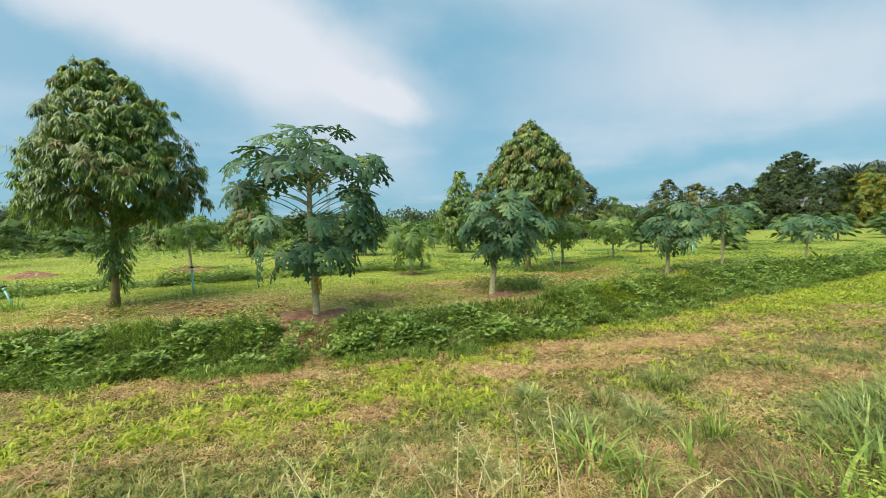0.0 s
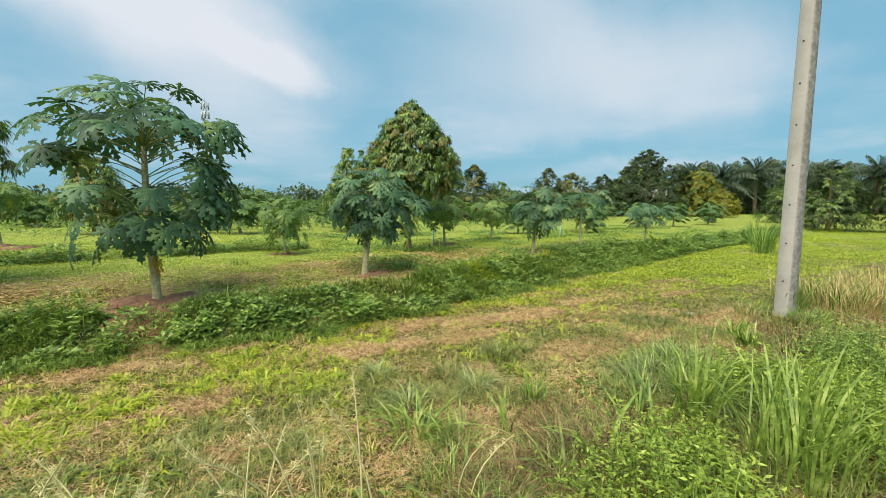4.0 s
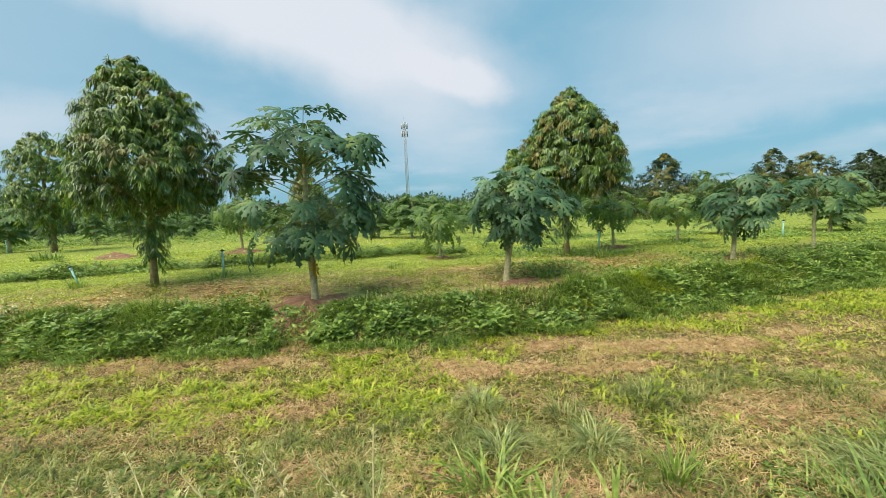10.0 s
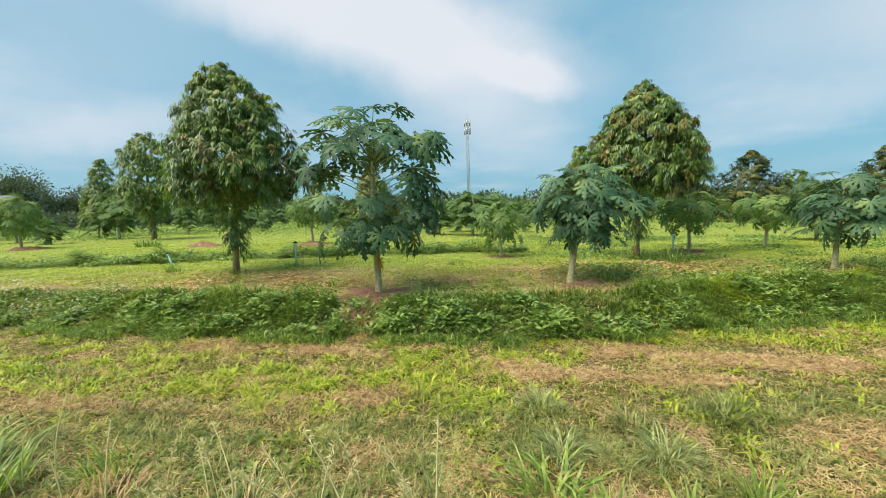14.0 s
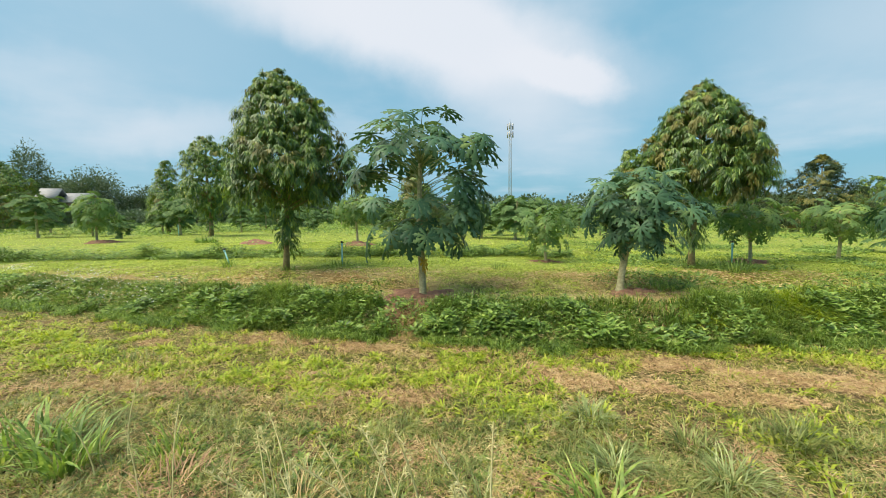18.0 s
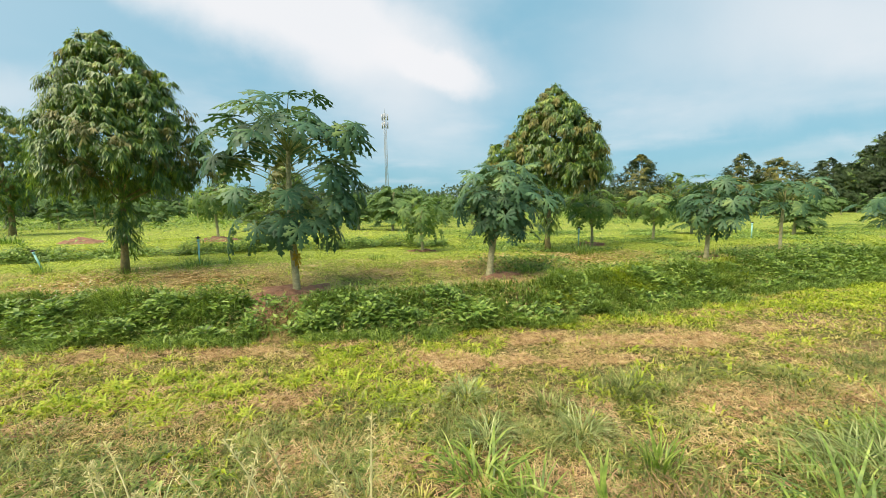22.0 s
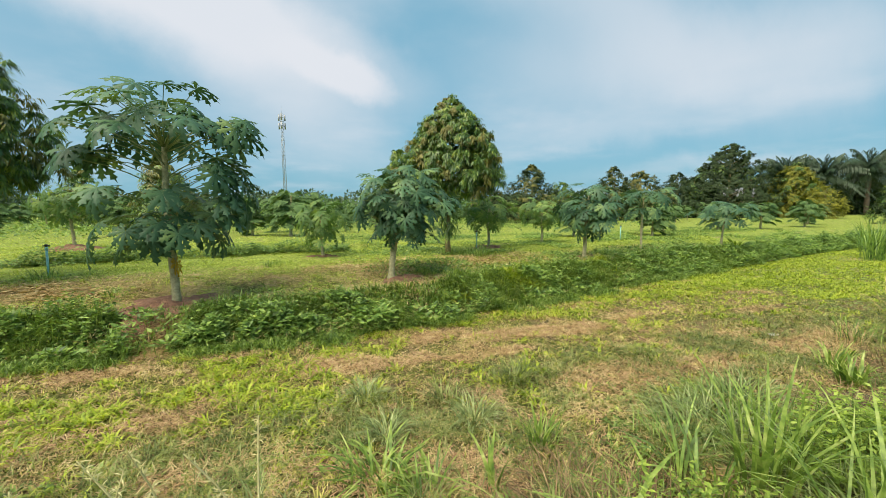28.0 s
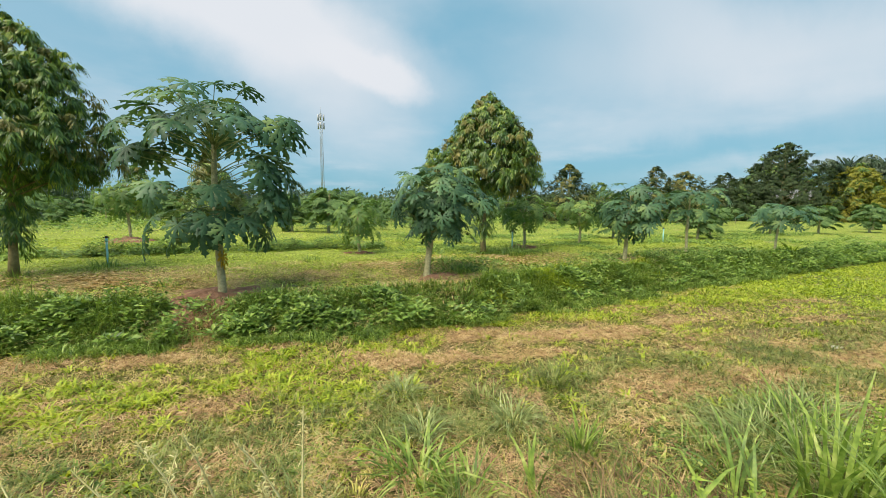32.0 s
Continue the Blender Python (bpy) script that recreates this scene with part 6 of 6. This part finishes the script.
TALL, SMALL, PALE = "tall upright green grass clump at the roadside", "low arching tuft of green grass", "pale grey-green tuft of wiry grass"
for i, (tx, ty, n, h, w, sp, ln, lab, mt) in enumerate((
        (3.86, 2.48, 44, 0.78, 0.020, 0.14, (0.05, 0.95), TALL, M_TALL), (3.80, 1.86, 70, 0.86, 0.018, 0.26, (0.05, 0.8), TALL, M_TALL),
        (4.12, 2.62, 26, 0.60, 0.019, 0.15, (0.1, 1.1), TALL, M_TALL), (3.55, 2.60, 20, 0.50, 0.020, 0.14, (0.2, 1.2), TALL, M_BANKGRASS),
        (4.15, 1.95, 32, 0.62, 0.015, 0.16, (0.1, 0.7), TALL, M_TALL), (4.75, 2.15, 26, 0.55, 0.015, 0.18, (0.1, 0.8), TALL, M_TALL),
        (4.1, 3.02, 210, 0.32, 0.008, 0.24, (0.6, 1.4), "pale arching tuft of grass beside the track", M_PALE), (4.45, 3.12, 210, 0.32, 0.008, 0.26, (0.6, 1.4), SMALL, M_BANKGRASS),
        (4.75, 3.2, 150, 0.28, 0.008, 0.24, (0.6, 1.4), "pale arching tuft of grass beside the track", M_PALE), (3.7, 2.95, 130, 0.24, 0.008, 0.24, (0.6, 1.4), SMALL, M_BANKGRASS),
        (6.7, 3.25, 120, 0.30, 0.006, 0.26, (0.6, 1.3), "tangle of dead brown grass", M_DEAD), (6.3, 3.0, 120, 0.26, 0.006, 0.28, (0.6, 1.3), "tangle of dead brown grass", M_DEAD), (7.15, 3.2, 90, 0.28, 0.009, 0.2, (0.5, 1.3), "dark leafy grass at the pole's foot", M_WEED),
        (7.0, 3.25, 110, 0.26, 0.008, 0.26, (0.4, 1.3), "dark grass growing before the pole's foot", M_WEED), (5.45, 3.0, 60, 0.18, 0.006, 0.30, (0.7, 1.35), "tangle of dead brown grass", M_DEAD), (5.15, 2.95, 70, 0.2, 0.006, 0.24, (0.7, 1.35), "tangle of dead brown grass", M_DEAD),
        (1.98, 3.18, 80, 0.32, 0.017, 0.15, (0.5, 1.35), "broad-bladed bright green tuft of grass", M_TALL), (2.2, 2.95, 55, 0.28, 0.016, 0.12, (0.5, 1.35), "broad-bladed bright green tuft of grass", M_TALL),
        (3.0, 3.22, 50, 0.28, 0.014, 0.1, (0.2, 0.9), SMALL, M_TALL), (2.55, 2.92, 9, 0.34, 0.025, 0.05, (0.2, 0.7), "few broad pale green blades", M_TALL),
        (5.80, 3.16, 45, 0.30, 0.024, 0.1, (0.3, 0.9), "broad-leaved green tuft before the pole", M_TALL), (6.1, 3.45, 30, 0.3, 0.02, 0.1, (0.3, 0.9), SMALL, M_TALL),
        (2.04, 4.22, 150, 0.25, 0.007, 0.10, (0.6, 1.35), PALE, M_PALE), (2.1, 3.62, 130, 0.24, 0.007, 0.08, (0.8, 1.4), PALE, M_PALE),
        (2.62, 3.98, 120, 0.25, 0.008, 0.12, (0.5, 1.1), SMALL, M_BLUE), (3.3, 4.15, 110, 0.25, 0.009, 0.12, (0.5, 1.1), SMALL, M_BLUE),
        (2.7, 3.6, 130, 0.27, 0.007, 0.09, (0.6, 1.35), PALE, M_PALE), (-1.2, 3.0, 80, 0.36, 0.02, 0.2, (0.3, 1.1), "broad-bladed green tuft by the path", M_BANKGRASS),
        (-0.6, 3.2, 60, 0.26, 0.01, 0.16, (0.3, 1.0), SMALL, M_TALL), (-1.6, 3.1, 70, 0.36, 0.02, 0.22, (0.3, 1.1), "broad-bladed green tuft by the path", M_BANKGRASS), (3.5, 7.75, 90, 0.22, 0.012, 0.2, (0.3, 1.0), "green tuft on the orchard bed", M_BANKGRASS), (3.95, 7.6, 70, 0.18, 0.012, 0.18, (0.3, 1.0), "green tuft on the orchard bed", M_BANKGRASS), (5.1, 9.3, 110, 0.3, 0.01, 0.25, (0.3, 1.0), "green tuft on the orchard bed", M_BANKGRASS), (5.5, 10.4, 110, 0.28, 0.012, 0.3, (0.3, 1.0), "green tuft on the orchard bed", M_BANKGRASS), (-0.9, 7.6, 60, 0.14, 0.012, 0.16, (0.3, 1.0), "green tuft on the orchard bed", M_BANKGRASS), (-6.2, 10.6, 90, 0.2, 0.014, 0.25, (0.3, 1.0), "green tuft on the orchard bed", M_BANKGRASS), (0.9, 9.2, 70, 0.16, 0.012, 0.2, (0.3, 1.0), "green tuft on the orchard bed", M_BANKGRASS), (8.3, 9.3, 80, 0.2, 0.016, 0.2, (0.3, 1.0), "green tuft on the orchard bed", M_BANKGRASS),
        (-2.4, 4.5, 70, 0.18, 0.01, 0.2, (0.5, 1.1), SMALL, M_BLUE), (0.35, 3.05, 60, 0.22, 0.006, 0.16, (0.4, 1.0), PALE, M_PALE),
        (1.4, 3.1, 60, 0.2, 0.006, 0.16, (0.4, 1.0), PALE, M_PALE), (2.9, 2.42, 7, 0.5, 0.024, 0.12, (0.7, 1.3), "few broad pale arching blades", M_TALL), (3.2, 2.55, 6, 0.48, 0.022, 0.12, (0.7, 1.3), "few broad pale arching blades", M_TALL), (2.5, 2.35, 6, 0.42, 0.02, 0.12, (0.7, 1.3), "few broad pale arching blades", M_BLUE), (2.8, 2.55, 90, 0.3, 0.006, 0.25, (0.7, 1.3), "tangle of dead brown grass", M_DEAD), (3.2, 2.35, 90, 0.3, 0.006, 0.25, (0.7, 1.3), "tangle of dead brown grass", M_DEAD), (2.3, 2.45, 90, 0.28, 0.006, 0.25, (0.7, 1.3), "tangle of dead brown grass", M_DEAD), (0.4, 2.95, 90, 0.22, 0.006, 0.25, (0.7, 1.3), "tangle of dead straw-coloured grass", M_STRAW), (-0.3, 2.9, 90, 0.22, 0.006, 0.25, (0.7, 1.3), "tangle of dead rust-brown grass", M_RUST), (15.4, 7.75, 90, 1.05, 0.03, 0.30, (0.05, 0.7), "spiky tall green reed clump by the track", M_WEED),
        (17.6, 8.9, 60, 1.1, 0.03, 0.3, (0.05, 0.5), "spiky tall green reed clump by the track", M_BANKGRASS), (7.6, 3.55, 60, 0.5, 0.014, 0.16, (0.1, 0.6), "green grass growing round the pole's foot", M_WEED),
        (7.1, 3.9, 60, 0.26, 0.007, 0.2, (0.4, 1.2), "dry grass round the pole's foot", M_STRAW), (7.2, 3.85, 60, 0.3, 0.01, 0.2, (0.3, 1.0), SMALL, M_BANKGRASS),
        (-4.85, 8.75, 110, 0.28, 0.008, 0.15, (0.3, 1.0), "green tuft round a riser pipe", M_BANKGRASS), (-2.35, 8.95, 90, 0.28, 0.008, 0.22, (0.3, 1.0), "green tuft round a riser pipe", M_BANKGRASS),
        (-3.2, 8.45, 70, 0.22, 0.008, 0.14, (0.3, 1.0), "green tuft at a durian trunk", M_BANKGRASS), (4.62, 9.8, 90, 0.28, 0.01, 0.3, (0.3, 1.0), "green tuft at a durian trunk", M_BANKGRASS),
        (9.3, 8.85, 70, 0.2, 0.03, 0.12, (0.3, 1.0), "dark leafy weed bush beside a papaya", M_WEED), (-9.2, 12.9, 90, 0.3, 0.03, 0.35, (0.3, 1.0), "low leafy bush on the second bed", M_WEED),
        (8.9, 3.9, 260, 0.62, 0.007, 0.6, (0.3, 1.1), "stand of dry pale grass beyond the pole", M_STRAW), (8.5, 3.4, 300, 0.55, 0.01, 0.6, (0.3, 1.1), "rank green grass beyond the pole", M_BANKGRASS), (8.1, 3.0, 260, 0.6, 0.007, 0.55, (0.3, 1.1), "stand of dry pale grass beyond the pole", M_STRAW),
        (9.6, 3.2, 300, 0.7, 0.008, 0.6, (0.2, 1.0), "stand of dry pale grass beyond the pole", M_STRAW))):
    tuft("grass_tuft" if h < 0.5 else "tall_grass_clump", lab, tx, ty, n, h, w, sp, ln, mt, 300 + i)
for i, (tx, ty, n, h) in enumerate(((0.18, 2.75, 2, 0.72), (0.55, 2.7, 2, 0.70), (0.72, 2.66, 2, 0.74), (0.92, 2.68, 3, 0.80), (1.06, 2.62, 3, 0.84), (1.20, 2.60, 2, 1.02), (1.5, 2.55, 2, 0.78), (-0.25, 2.85, 2, 0.66),
                                    (-0.9, 3.0, 3, 0.6), (0.35, 3.0, 3, 0.5), (1.35, 2.9, 3, 0.45), (2.0, 2.5, 2, 0.6))):
    seed_stalks(tx, ty, n, h, 700 + i, 0.06)


def fore_weeds():
    """Rosettes of small leaves between the grass by the path."""
    C = scatter(2600, -2.6, 4.6, 2.3, 4.3, lambda x, y: smooth((vnoise(x, y, 0.5, 71) - 0.45) / 0.15) * smooth((4.2 - y) / 0.8))
    m, per = len(C), 11
    a = RNG.uniform(0, 6.283, (m, per))
    D = np.stack([np.cos(a), np.sin(a), RNG.uniform(0.1, 0.9, (m, per))], -1).reshape(-1, 3)
    L = RNG.uniform(0.03, 0.075, m * per)
    return stuff("ground_weeds", leaflets(np.repeat(C, per, 0), D, L, L * RNG.uniform(0.2, 0.45, m * per), np.tile([[0, 0, 1.0]], (m * per, 1))), M_BANKGRASS, "low green leafy weeds between the grass by the path", "weeds")


fore_weeds()
tuft("grass_tuft", "yellowing broad-leaved plant beside a low papaya", 12.4, 9.15, 16, 0.42, 0.05, 0.10, (0.5, 1.2), M_LIME, 1501)


def weed_bush(x, y, r, h, n, size, mat, seed, label):
    g = np.random.default_rng(seed)
    bush = thing("weed_bush", pose(x, y, at(x, y)), label, "weeds", "weed bushes")
    k = max(6, n // 9)
    a, q = g.uniform(0, 6.283, k), np.sqrt(g.random(k))
    B = np.stack([q * r * np.cos(a), q * r * np.sin(a), np.zeros(k)], 1)
    B[:, 2] = land(x + B[:, 0], y + B[:, 1]) - at(x, y)
    T = B + np.stack([g.normal(0, 0.10, k), g.normal(0, 0.10, k), h * g.uniform(0.35, 1.1, k)], 1)
    tagged(part("stem_tangle", blades(B, T[:, 2] - B[:, 2], 0.006, g.uniform(0, 6.28, k), 0.2), M_BANKGRASS, bush), kind="stuff")
    s = g.uniform(0.15, 1.0, (k, 14))
    P = (B[:, None] * (1 - s[..., None]) + T[:, None] * s[..., None]).reshape(-1, 3)
    m = len(P)
    a = g.uniform(0, 6.283, m)
    D = np.stack([np.cos(a), np.sin(a), g.uniform(-0.2, 0.7, m)], 1)
    L = g.uniform(*size, m) * 0.72
    tagged(part("foliage", leaflets(P, D, L, L * 0.40, unit(np.stack([g.normal(0, 0.4, m), g.normal(0, 0.4, m), np.ones(m)], 1))), mat, bush), kind="stuff")
    return bush


for i, (wx, wy, r, h, n, size, mt) in enumerate(((3.08, 2.08, 0.36, 0.32, 2000, (0.035, 0.065), M_HERB), (2.65, 2.2, 0.26, 0.22, 900, (0.03, 0.055), M_HERB), (4.55, 2.45, 0.42, 0.34, 2000, (0.04, 0.075), M_HERB),
                                                 (4.98, 2.36, 0.38, 0.30, 1700, (0.035, 0.068), M_HERB), (3.45, 2.35, 0.22, 0.20, 600, (0.035, 0.06), M_HERB), (5.95, 2.35, 0.42, 0.30, 1400, (0.04, 0.07), M_BANKGRASS),
                                                 (4.4, 1.75, 0.5, 0.40, 2200, (0.04, 0.07), M_HERB), (5.2, 1.9, 0.5, 0.42, 1800, (0.04, 0.07), M_HERB), (6.4, 2.3, 0.55, 0.36, 1500, (0.04, 0.07), M_BANKGRASS))):
    weed_bush(wx, wy, r, h, n, size, mt, 900 + i, "low light-green leafy weeds at the roadside")
for i, (wx, wd, r, h, n, size, mt) in enumerate(((-0.75, 0.5, 0.32, 0.34, 700, (0.06, 0.11), M_WEED), (-1.5, 0.45, 0.3, 0.26, 600, (0.05, 0.09), M_WEED), (0.55, 0.4, 0.3, 0.22, 600, (0.05, 0.08), M_WEED),
                                                 (1.35, 0.5, 0.28, 0.22, 500, (0.05, 0.09), M_WEED), (2.1, 0.35, 0.3, 0.2, 600, (0.04, 0.08), M_WEED), (5.5, 0.55, 0.42, 0.36, 1100, (0.06, 0.10), M_BANKGRASS),
                                                 (6.2, 0.5, 0.35, 0.3, 800, (0.06, 0.09), M_BANKGRASS), (7.6, 0.5, 0.4, 0.3, 800, (0.06, 0.10), M_WEED), (8.6, 0.5, 0.4, 0.32, 800, (0.06, 0.10), M_WEED),
                                                 (-2.8, 0.5, 0.35, 0.24, 700, (0.05, 0.08), M_WEED), (-4.2, 0.5, 0.4, 0.24, 800, (0.05, 0.09), M_WEED), (10.2, 0.5, 0.45, 0.3, 800, (0.07, 0.11), M_WEED))):
    weed_bush(wx, float(foot(wx)) + wd, r, h, n, size, mt, 950 + i, "leafy green weed clump on the bank's face")
g = np.random.default_rng(41)
for i in range(22):
    tx, ty = g.uniform(2.9, 6.6), g.uniform(1.5, 3.1)
    if ty > 1.75 + 0.22 * tx or (tx - 1.7) ** 2 + (ty - 1.1) ** 2 < 1.6:
        continue
    tuft("grass_tuft", "loose arching roadside grass tuft", tx, ty, 70, g.uniform(0.20, 0.32), 0.008, 0.22, (0.6, 1.35), (M_PALE, M_BANKGRASS, M_DEAD, M_BLUE)[i % 4], 1300 + i)

for i in range(14):
    tx, ty = g.uniform(1.9, 3.2), g.uniform(2.1, 2.8)
    tuft("grass_tuft", "loose arching roadside grass tuft", tx, ty, 90, g.uniform(0.16, 0.28), 0.007, 0.22, (0.6, 1.35), (M_BANKGRASS, M_BLUE, M_DEAD, M_DEAD)[i % 4], 1400 + i)

tagged(new("litter_scrap", np_mesh("litter_scrap", *box(6.62, 6.72, 4.30, 4.36, at(6.67, 4.33) + 0.005, at(6.67, 4.33) + 0.02), M_WHITE)), "small white plastic scrap lying on the grass", "litter")
